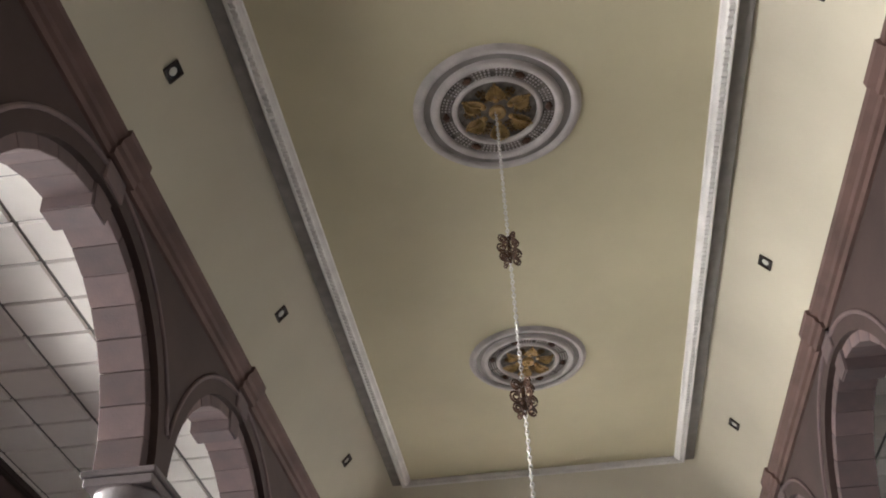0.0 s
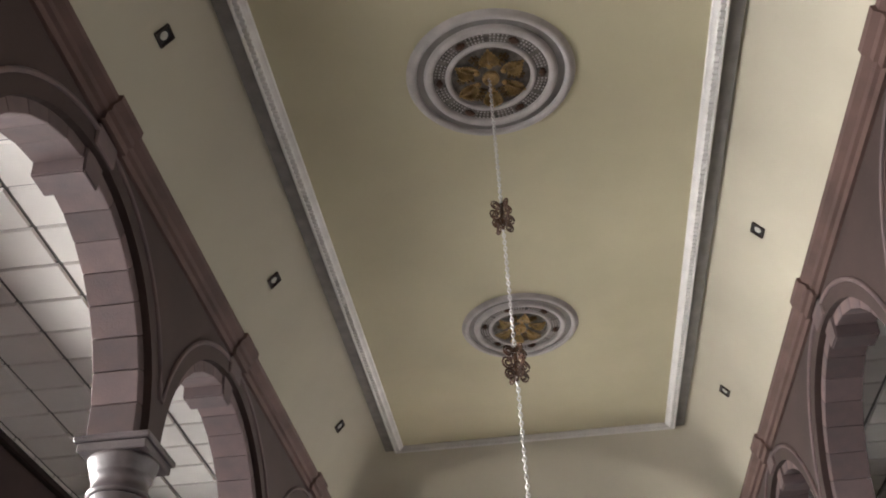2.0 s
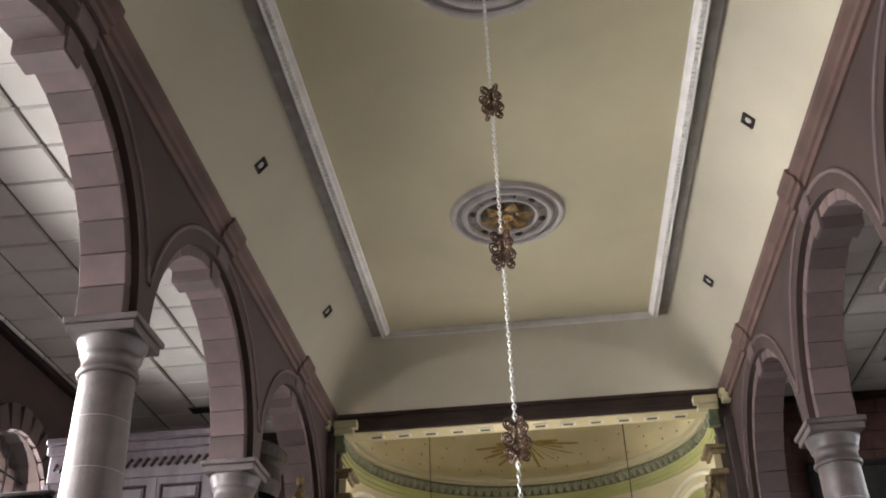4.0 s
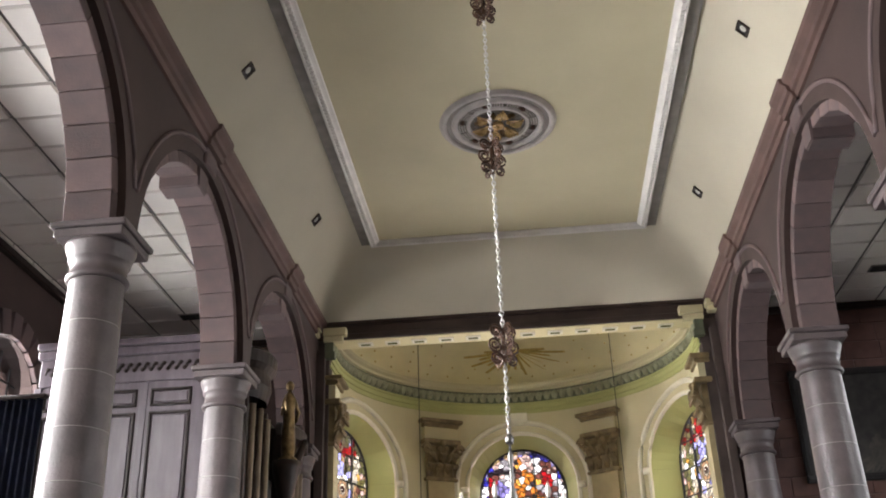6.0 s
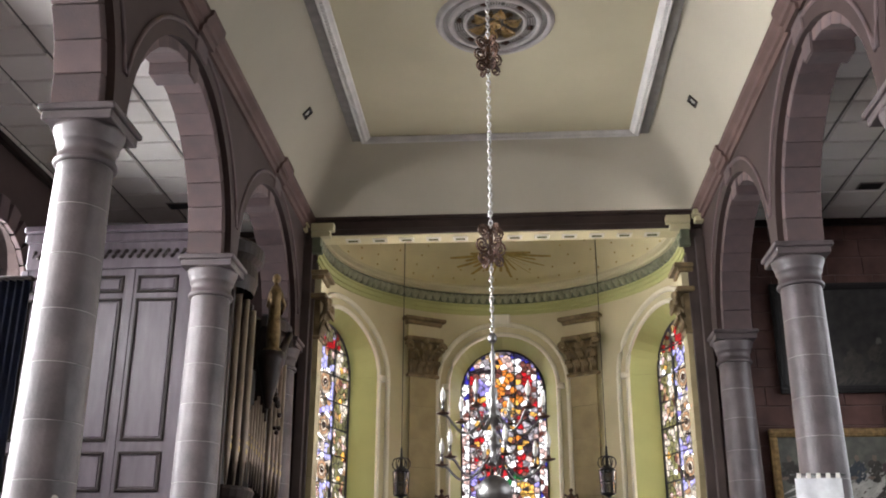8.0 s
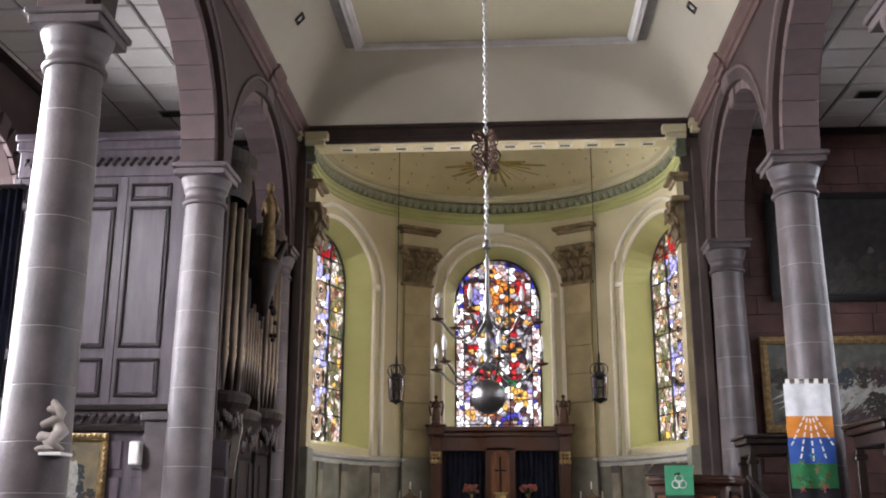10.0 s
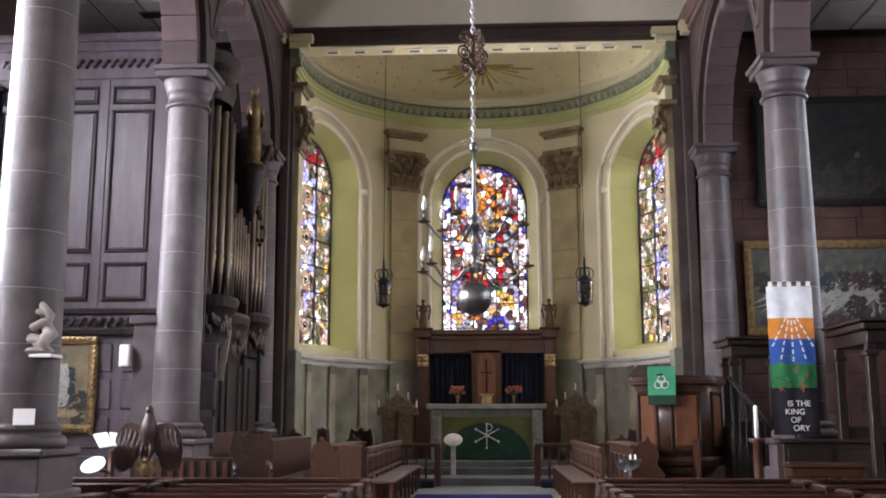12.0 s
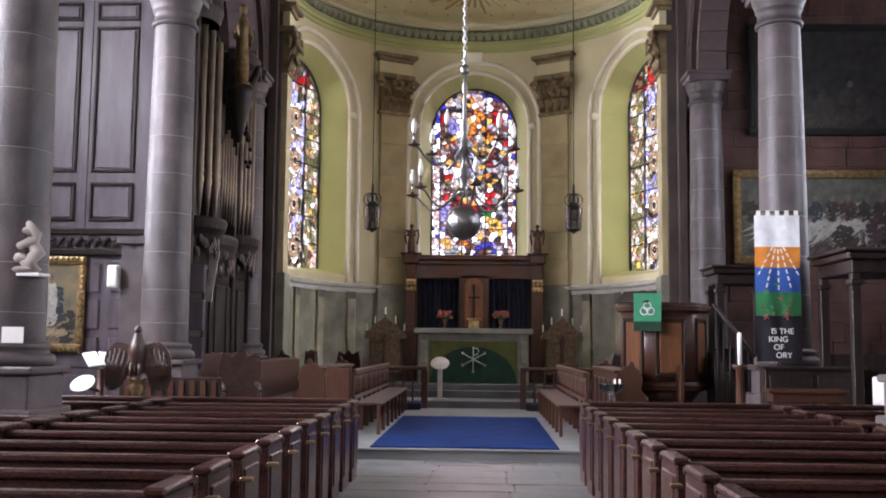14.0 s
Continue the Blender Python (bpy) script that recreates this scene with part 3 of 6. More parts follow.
# dome
bm = B()
DR, DZ, DH = APSE_R + 0.05, 9.77, 1.70
rows = []
for i in range(13):
    e = math.pi / 2 * i / 12
    rows.append([bm.verts.new((APSE_X + DR * math.cos(e) * math.sin(radians(t)), APSE_Y + DR * math.cos(e) * math.cos(radians(t)), DZ + DH * math.sin(e))) for t in range(-90, 91, 5)])
for a, b in zip(rows, rows[1:]):
    for k in range(len(a) - 1):
        bm.faces.new((a[k], a[k + 1], b[k + 1], b[k])).smooth = True
n = 24
for k in range(n):
    e0, e1 = math.pi * k / n, math.pi * (k + 1) / n
    quad(bm, *[(APSE_X - DR * math.cos(e), y, DZ + DH * math.sin(e)) for e, y in ((e0, APSE_Y), (e1, APSE_Y), (e1, EAST + .4), (e0, EAST + .4))])
dome = structure("ceiling_dome", bm, DOME, "pale yellow apse half dome painted with gold stars and rays", "ceiling")
for c in WIN_T:
    p = apse_pt(c, APSE_R + GD + .45)
    day_lamp("daylight_apse", p[0], p[1], 5.9, 2.6, 5.6, (p[2], p[3], 0.10), 1700)


# ---- columns ----
def build_column():
    c = thing("column", (0, 0, 0), "grey pink sandstone column of stacked drums on a tall pedestal", "column", "nave columns")
    part("pedestal", box(box(box(B(), (-.42, -.42, 0), (.42, .42, 1.14), .015), (-.49, -.49, 0), (.49, .49, .80), .02), (-.47, -.47, 1.14), (.47, .47, 1.22), .02), SHAFT, c)
    part("base", lathe(B(), [(.45, 1.22), (.465, 1.245), (.47, 1.29), (.45, 1.335), (.41, 1.35), (.40, 1.38), (.42, 1.40), (.42, 1.435), (.39, 1.45), (.378, 1.47)], 36), SHAFT, c)
    zs = [1.47, 1.76, 2.26, 2.83, 3.43, 4.04, 4.62, 5.25, 5.84, 6.37]
    for a, b in zip(zs, zs[1:]):
        r = lambda z: .360 - .055 * ((z - 1.0) / 5.7) ** 1.6
        part("drum", lathe(B(), [(r(a) - .001, a + .004), (r(a), a + .009), (r(a), a + .016), (r((a + b) / 2), (a + b) / 2), (r(b), b - .016), (r(b), b - .009), (r(b) - .001, b - .004)], 40), SHAFT, c)
    part("mortar_core", lathe(B(), [(.360 - .055 * ((z - 1.0) / 5.7) ** 1.6 - .002, z) for z in zs], 40), PALEM, c, "pale lime mortar")
    part("capital", lathe(B(), [(.303, 6.37), (.35, 6.38), (.36, 6.41), (.35, 6.44), (.322, 6.45), (.322, 6.61), (.35, 6.62), (.355, 6.65), (.355, 6.67), (.375, 6.72), (.40, 6.79), (.405, 6.83)], 40), SHAFT, c)
    part("abacus", box(box(B(), (-.41, -.41, 6.83), (.41, .41, 6.94), .012), (-.45, -.45, 6.94), (.45, .45, 7.02), .015), SHAFT, c)
    return c


first = build_column()
first.matrix_basis = pose(-COL_X, COL_Y[0], 0)
for s in (-1, 1):
    for y in COL_Y:
        if (s, y) != (-1, COL_Y[0]):
            copy_thing(first, pose(s * COL_X, y, 0, 0, 0, 90 * (hash((s > 0, int(y))) % 4)))

# ---- ceiling roses ----
def build_rose(at, leaves_gold, lab):
    r = thing("ceiling_rose", at, lab, "ceiling rose", "ceiling roses")
    r.scale = (1.39, 1.39, .95)
    rings = [("outer_moulding", ROSEW, [(.70, 0), (.705, -.04), (.72, -.07), (.75, -.075), (.77, -.05), (.785, -.02), (.80, 0)]),
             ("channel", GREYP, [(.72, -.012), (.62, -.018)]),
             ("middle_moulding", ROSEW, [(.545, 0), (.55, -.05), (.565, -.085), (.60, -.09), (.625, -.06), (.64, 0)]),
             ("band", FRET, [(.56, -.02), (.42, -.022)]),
             ("inner_moulding", ROSEW, [(.375, 0), (.38, -.05), (.395, -.07), (.415, -.07), (.43, -.04), (.435, 0)]),
             ("field", FRET, [(.38, -.004), (.20, -.012), (.02, -.02)])]
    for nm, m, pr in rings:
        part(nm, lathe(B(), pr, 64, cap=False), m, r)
    for k in range(6):
        a = radians(60 * k + 30)
        bm = B()
        edge = []
        for t in range(9):
            u = t / 8
            w = .088 * math.sin(math.pi * (.22 + .78 * u) ** 1.15) if t < 8 else .004
            d = .165 + .195 * u
            z = -.045 - .05 * math.sin(math.pi * u)
            for sd, dz in ((-1, -.02), (-.55, .006), (0, .016), (.55, .006), (1, -.02)):
                q = (d * math.cos(a) - sd * w * math.sin(a), d * math.sin(a) + sd * w * math.cos(a), z + dz)
                bm.verts.new(q)
                if abs(sd) == 1:
                    edge.append(q)
        bm.verts.ensure_lookup_table()
        for t in range(8):
            for j in range(4):
                i = t * 5 + j
                bm.faces.new((bm.verts[i], bm.verts[i + 1], bm.verts[i + 6], bm.verts[i + 5])).smooth = True
        bmesh.ops.solidify(bm, geom=bm.faces[:], thickness=.008)
        for q in edge:
            ball(bm, q, .012, 5)
        tube(bm, [(.17 * math.cos(a), .17 * math.sin(a), -.05), (.25 * math.cos(a), .25 * math.sin(a), -.10), (.33 * math.cos(a), .33 * math.sin(a), -.075)], .010, 5)
        ball(bm, (.15 * math.cos(a), .15 * math.sin(a), -.04), .035, 7)
        part("leaf", bm, GOLD, r, "gilded acanthus leaf")
        bm = B()
        a2 = a + radians(30)
        for d, rr in ((.18, .022), (.23, .028), (.28, .026), (.31, .018)):
            ball(bm, (d * math.cos(a2), d * math.sin(a2), -.03), rr, 6)
            ball(bm, ((d - .01) * math.cos(a2 + .12), (d - .01) * math.sin(a2 + .12), -.03), rr * .7, 6)
            ball(bm, ((d - .01) * math.cos(a2 - .12), (d - .01) * math.sin(a2 - .12), -.03), rr * .7, 6)
        part("sprig", bm, BRASS, r)
        bm = B()
        for j in range(3):
            ball(bm, (.49 * math.cos(a2 + .05 * (j - 1)), .49 * math.sin(a2 + .05 * (j - 1)), -.045), .038 - .01 * abs(j - 1), 8)
        part("boss", bm, BRONZE, r)
        bm = B()
        for j in range(-5, 6):
            if abs(j) > 0:
                aj = a + radians(j * 4.2)
                for d in (.455, .49, .525):
                    ball(bm, (d * math.cos(aj), d * math.sin(aj), -.036), .012, 5)
        tagged(part("fretwork", bm, ROSEW, r), kind="stuff")
    part("hub", lathe(B(), [(.001, -.13), (.02, -.10), (.035, -.07), (.055, -.08), (.075, -.09), (.085, -.06), (.075, -.03), (.08, -.01)], 20), GOLD, r)
    return r


rose = build_rose((.0, 8.93, CEIL), True, "white plaster ceiling rose with gilded leaves, above the chandelier")
second = copy_thing(rose, pose(.0, 15.03, CEIL, 0, 0, 14))
second.scale = (1.31, 1.31, .95)
tagged(second, "white plaster ceiling rose with gilded leaves, with no lamp below")

# ---- recessed ceiling spotlights on the coves ----
def cove_at(x):
    """Height and slope of the cove at a distance from the axis."""
    height = lambda q: zc0 + (CEIL - zc0) * max(0, 1 - ((q - CX) / (WALL_IN - CX)) ** 1.32) ** (1 / 1.32)
    slope = math.degrees(math.atan2(height(abs(x) - .05) - height(abs(x) + .05), .1))
    return height(abs(x)), slope


def build_spot():
    f = thing("recessed_spotlight", (0, 0, 0), "square recessed spotlight in the plaster cove, unlit", "spotlight", "cove spotlights")
    bm = B()
    for a, b in (((-.11, -.11), (.11, -.085)), ((-.11, .085), (.11, .11)), ((-.11, -.085), (-.085, .085)), ((.085, -.085), (.11, .085))):
        box(bm, (*a, -.025), (*b, .02))
    part("frame", bm, DARK, f)
    part("well", box(B(), (-.085, -.085, .0), (.085, .085, .015)), IRON, f)
    part("lens", lathe(B(), [(.001, -.012), (.022, -.010), (.052, -.004), (.060, .002)], 16), MARBLEW, f)
    return f


spot = build_spot()
done = False
for s in (-1, 1):
    for y in (7.25, 12.26, 17.27):
        z, sl = cove_at(3.76)
        m = pose(s * 3.76, y, z - .012, 0, s * sl, 0)
        if not done:
            spot.matrix_basis, done = m, True
        else:
            copy_thing(spot, m)

# ---- chandelier ----
ch = thing("chandelier", (-.02, 8.91, 2.4), "pewter ball chandelier with two tiers of arms on a chain", "chandelier")
Z = lambda z: z - 2.4
part("ball", ball(B(), (0, 0, Z(2.57)), .155, 32), STEEL, ch, "large polished pewter globe")
part("finial", lathe(B(), [(.004, Z(2.40)), (.02, Z(2.42)), (.012, Z(2.45)), (.035, Z(2.49)), (.03, Z(2.52))], 14), STEEL, ch)
part("stem", lathe(B(), [(.03, Z(2.80)), (.07, Z(2.82)), (.05, Z(2.87)), (.03, Z(2.92)), (.06, Z(2.98)), (.06, Z(3.02)), (.03, Z(3.07)), (.022, Z(3.15)), (.05, Z(3.2)), (.065, Z(3.25)), (.05, Z(3.3)), (.025, Z(3.36)), (.045, Z(3.45)), (.02, Z(3.52)), (.015, Z(3.75)), (.03, Z(3.80)), (.012, Z(3.86)), (.012, Z(3.98))], 20), STEEL, ch)
for tier, (r, z0, zs, n, ph) in enumerate(((.50, 2.88, 2.82, 6, 12), (.46, 3.25, 3.24, 6, 42))):
    for k in range(n):
        a = radians(360 * k / n + ph + 150)
        ca, sa = math.cos(a), math.sin(a)
        pts = []
        for i in range(15):
            u = i / 14
            d = .05 + (r - .05) * (u ** .9)
            z = z0 - .16 * math.sin(math.pi * min(1, u * 1.12)) + (zs - z0) * u
            pts.append((ca * d, sa * d, Z(z)))
        bm = B()
        tube(bm, pts, .011, 7)
        curl = [(ca * (.17 + .055 * math.cos(t) * (1 - t / 14)), sa * (.17 + .055 * math.cos(t) * (1 - t / 14)), Z(z0 + .0 + .055 * math.sin(t) * (1 - t / 14))) for t in [i * .55 for i in range(16)]]
        tube(bm, curl, .008, 6)
        arm = part("arm", bm, STEEL, ch)
        px, py = ca * r, sa * r
        part("drip_pan", lathe(B(), [(.012, Z(zs)), (.05, Z(zs + .012)), (.062, Z(zs + .022)), (.05, Z(zs + .024)), (.02, Z(zs + .028)), (.016, Z(zs + .05))], 14, (px, py, 0)), BRONZE, arm)
        part("candle_tube", lathe(B(), [(.013, Z(zs + .03)), (.013, Z(zs + .12))], 10, (px, py, 0)), STEEL, arm)
        part("bulb", lathe(B(), [(.012, Z(zs + .12)), (.024, Z(zs + .16)), (.022, Z(zs + .20)), (.006, Z(zs + .26))], 10, (px, py, 0)), CANDLE, arm, "white candle-flame bulb, unlit")
bm = B()
zz = 3.98
flip = 0
while zz < CEIL - .06:
    ring = []
    ax = Vector((1, 0, 0)) if flip else Vector((0, 1, 0))
    pts = [tuple(ax * .017 * math.cos(t) + Vector((0, 0, Z(zz) + .034 + .034 * math.sin(t)))) for t in [2 * math.pi * i / 8 for i in range(9)]]
    tube(bm, pts, .0075, 5)
    zz += .048
    flip = 1 - flip
part("chain", bm, CHAIN, ch, "bright steel link chain")
for zc in (8.95, 6.96, 4.88):
    spine = lathe(B(), [(.018, Z(zc) - .2), (.024, Z(zc) - .07), (.024, Z(zc) + .07), (.018, Z(zc) + .2)], 10)
    orn = part("scroll_ornament", spine, BRONZE, ch, "copper scrollwork ornament on the chain")
    for q in range(4):
        a = radians(90 * q + 35)
        ca, sa = math.cos(a), math.sin(a)
        for d0, dz, rr, dirn in ((.085, .14, .07, 1), (.10, .0, .082, -1), (.085, -.14, .07, 1)):
            pts = []
            for i in range(20):
                t = dirn * i * .62
                k = rr * (1 - i / 24)
                pts.append((ca * (d0 + k * math.cos(t + math.pi)), sa * (d0 + k * math.cos(t + math.pi)), Z(zc) + dz + k * math.sin(t)))
            part("scroll", tube(B(), pts, .0115, 6), BRONZE, orn)
part("hook_ring", lathe(B(), [(.03, Z(3.93)), (.04, Z(3.95)), (.04, Z(3.99)), (.02, Z(4.02))], 12), STEEL, ch)

# ---- stained glass ----
seeder = random.Random(41)
ROUNDELS = (.45, 1.47, 2.49, 3.51, 4.53, 5.55)
SEEDS = [(seeder.uniform(-1, 1), seeder.uniform(0, 1), ("white", "pale", "brown", "white", "grey", "dark", "dark", "white", "violet", "red", "brown", "pale", "white", "orange")[k % 14]) for k in range(110)]


def pick(u, v, kind, rnd):
    """The colour of a piece of glass: u across from -1 to 1, v up from 0 to 1."""
    r = rnd.random()
    if kind == "centre":
        if abs(u) > .80 and v < .83:
            return "white" if r < .5 else ("pale" if r < .78 else ("brown" if r < .93 else "blue"))
        if v > .83 and (abs(u) ** 2 + ((v - .78) / .22) ** 2) > .80:
            return "blue" if r < .5 else ("violet" if r < .75 else "pale")
        spots = [(.38, .42, .17, .07, "red"), (.42, .27, .2, .03, "gold"), (.42, .15, .24, .07, "blue"), (.1, .03, .3, .05, "green"), (-.35, .05, .3, .07, "red"),
                 (.45, .04, .25, .06, "orange"), (.15, .08, .12, .09, "blue"), (.05, .78, .3, .07, "orange"), (.12, .7, .25, .05, "gold"), (-.3, .45, .2, .03, "gold"), (-.55, .52, .1, .05, "red"),
                 (-.55, .3, .12, .04, "blue"), (.25, .32, .2, .03, "green"), (-.1, .6, .35, .05, "violet"), (-.2, .2, .2, .05, "orange"), (-.62, .16, .1, .08, "gold")]
        for a, b, c, d, n in spots:
            if ((u - a) / c) ** 2 + ((v - b) / d) ** 2 < 1 and r < .5:
                return n
        best = min(SEEDS, key=lambda q: (q[0] - u) ** 2 + ((q[1] - v) * 2.6) ** 2)
        if r < .55:
            return best[2]
        return ("pale", "brown", "dark", "white", "grey", "brown", "gold")[int(rnd.random() * 7)]
    # added clear edge strip: its brightness stands in for the daylit outer jamb
    if u < -.90:
        return "clear"
    if v > .86:
        return "red" if r < .45 else "lilac" if r < .6 else "cream" if r < .85 else "pale"
    if abs(u) < .36:
        if (v * 7.0) % 1 < .42:
            return "cream" if r < .6 else "tan" if r < .85 else "lilac"
        return "lilac" if r < .75 else "violet" if r < .86 else "cream"
    if u > 0:
        return "cream" if r < .45 else "pale" if r < .6 else "tan" if r < .78 else "gold" if r < .88 else "white" if r < .95 else "brown"
    return "green" if v > .66 and r < .45 else "white" if r < .14 else "dark" if r < .40 else "brown" if r < .62 else "cream" if r < .78 else "red" if r < .84 else "grey"


def build_glass(c, name, half, sill, spring, kind, flip):
    w = thing(name, (0, 0, 0), "tall round-headed stained glass window in many colours" if kind == "centre" else "tall round-headed stained glass window with violet roundels", "window", "apse windows", "structure")
    p = apse_pt(c, APSE_R + GD - .145)
    w.matrix_basis = pose(p[0], p[1], sill, 0, 0, -c)
    H, rnd = spring - sill, random.Random(int(c) + 5)
    step = .135 if kind == "centre" else .15
    top = lambda x: H + math.sqrt(max(0, half * half - x * x))
    edge = [(-half, 0), (half, 0)] + [(half * math.cos(math.pi * i / 20), H + half * math.sin(math.pi * i / 20)) for i in range(21)]
    cuts = [-half, -.8 * half, .8 * half, half] if kind == "centre" else sorted(flip * k * half for k in (-1, -.90, -.36, .36, 1))
    groups, leads, seen = {}, B(), set()
    for x0, x1 in zip(cuts, cuts[1:]):
        seeds = []
        n = max(2, round((x1 - x0) / step))
        for j in range(int((H + half) / step) + 2):
            for i in range(n):
                seeds.append((x0 + (x1 - x0) * (i + .5 + rnd.uniform(-.48, .48)) / n, (j + .5 * (i % 2) + rnd.uniform(-.48, .48)) * step))
        for sx, sz in seeds:
            poly = [(x0, -.01), (x1, -.01), (x1, H + half + .01), (x0, H + half + .01)]
            for ox, oz in seeds:
                if (ox, oz) == (sx, sz) or abs(oz - sz) > 4 * step or abs(ox - sx) > 4 * step:
                    continue
                mx, mz, dx, dz = (sx + ox) / 2, (sz + oz) / 2, ox - sx, oz - sz
                side = lambda q: (q[0] - mx) * dx + (q[1] - mz) * dz
                out = []
                for a, c2 in zip(poly, poly[1:] + poly[:1]):
                    fa, fc = side(a), side(c2)
                    if fa <= 0:
                        out.append(a)
                    if fa * fc < 0:
                        k = fa / (fa - fc)
                        out.append((a[0] + (c2[0] - a[0]) * k, a[1] + (c2[1] - a[1]) * k))
                poly = out
                if len(poly) < 3:
                    break
            poly = [(x, max(0, min(z, top(x)))) for x, z in poly]
            uniq = []
            for q in poly:
                if all(abs(q[0] - o[0]) + abs(q[1] - o[1]) > .004 for o in uniq):
                    uniq.append(q)
            if len(uniq) < 3 or max(q[1] for q in uniq) - min(q[1] for q in uniq) < .012:
                continue
            if kind == "side" and any((sx / .275) ** 2 + ((sz - q) / .297) ** 2 < .95 for q in ROUNDELS if q < H - .1):
                continue
            tint = pick(sx / half * flip, sz / (H + half), kind, rnd)
            bm = groups.setdefault(tint, B())
            bm.faces.new([bm.verts.new((q[0], rnd.uniform(-.004, .004), q[1])) for q in uniq])
            for a, c2 in zip(uniq, uniq[1:] + uniq[:1]):
                key = tuple(sorted(((round(a[0], 2), round(a[1], 2)), (round(c2[0], 2), round(c2[1], 2)))))
                if key not in seen and tint != "clear" and abs(a[0] - c2[0]) + abs(a[1] - c2[1]) > .025:
                    seen.add(key)
                    tube(leads, [(a[0], 0, a[1]), (c2[0], 0, c2[1])], .0115 if kind == "centre" else .008, 4)
    if kind == "side":
        z = .45
        while z < H - .1:
            for rr, r0, tint in ((.22, .17, "cream"), (.17, .10, "tan"), (.10, .0, "cream"), (.06, .0, "brown")):
                bm = groups.setdefault(tint, B())
                dy = -.012
                ra, rb = [[bm.verts.new((q * 1.25 * math.cos(a), dy - (.22 - rr) * .05, z + q * 1.35 * math.sin(a))) for a in [2 * math.pi * i / 18 for i in range(18)]] for q in (rr, max(r0, .004))]
                for i in range(18):
                    bm.faces.new((ra[i], ra[(i + 1) % 18], rb[(i + 1) % 18], rb[i]))
                tube(leads, [(rr * 1.25 * math.cos(a), dy, z + rr * 1.35 * math.sin(a)) for a in [2 * math.pi * i / 18 for i in range(19)]], .010, 4)
            z += 1.02
    for tint, bm in groups.items():
        ob = tagged(part("pane", bm, TINTS[tint], w), kind="stuff")
        ob.visible_shadow = False
    tagged(part("lead_came", leads, LEAD, w), kind="stuff")
    bars = B()
    for x in ((-.8 * half, -.27 * half, .27 * half, .8 * half) if kind == "centre" else (-.90 * flip * half, -.36 * half, .36 * half)):
        box(bars, (x - .018, -.03, 0), (x + .018, .01, top(x)))
    k = .62
    while k < H + half * .6:
        hw = half if k < H else math.sqrt(half * half - (k - H) ** 2)
        box(bars, (-hw, -.025, k - .012), (hw, .012, k + .012))
        k += .62
    ring = [(half * math.cos(math.pi * i / 24), 0, H + half * math.sin(math.pi * i / 24)) for i in range(25)]
    tube(bars, [(half, 0, 0)] + ring + [(-half, 0, 0)], .035, 6)
    part("window_frame", bars, LEAD, w)


build_glass(0, "window_apse_centre", 1.10, 3.20, ASP, "centre", 1)
build_glass(WIN_T[0], "window_apse_north", 1.10, 3.22, ASP, "side", 1)
build_glass(WIN_T[2], "window_apse_south", 1.10, 3.22, ASP, "side", -1)

# ---- apse dressings ----
for c in WIN_T:
    bm = B()
    for off, wd, dp in ((.05, .11, .05), (.33, .13, .03)):
        pts = []
        hh = AH + off
        for k in range(31):
            if k < 5:
                d, z = -hh, AS - .15 + (ASP - AS + .15) * k / 5
            elif k > 25:
                d, z = hh, AS - .15 + (ASP - AS + .15) * (30 - k) / 5
            else:
                a = math.pi * (k - 5) / 20
                d, z = -hh * math.cos(a), ASP + hh * math.sin(a)
            q = apse_pt(max(-90, min(90, c + math.degrees(d / APSE_R))), APSE_R - .01)
            pts.append((q[0], q[1], z))
        tube(bm, pts, wd / 2, 8)
    for d in (-AH - .12, AH + .12):
        t = c + math.degrees(d / APSE_R)
        if abs(t) < 88:
            q = apse_pt(t, APSE_R - .03)
            lathe(bm, [(.10, ASP - .08), (.11, ASP), (.10, ASP + .06)], 10, (q[0], q[1], 0))
    if c == 0:
        q = apse_pt(0, APSE_R)
        box(bm, (APSE_X - .22, q[1] - .10, ASP + AH + .30), (APSE_X + .22, q[1], 8.99), .02)
    structure("trim_window_surround", bm, WHITEC, "cream moulded arch round an apse window", "moulding")

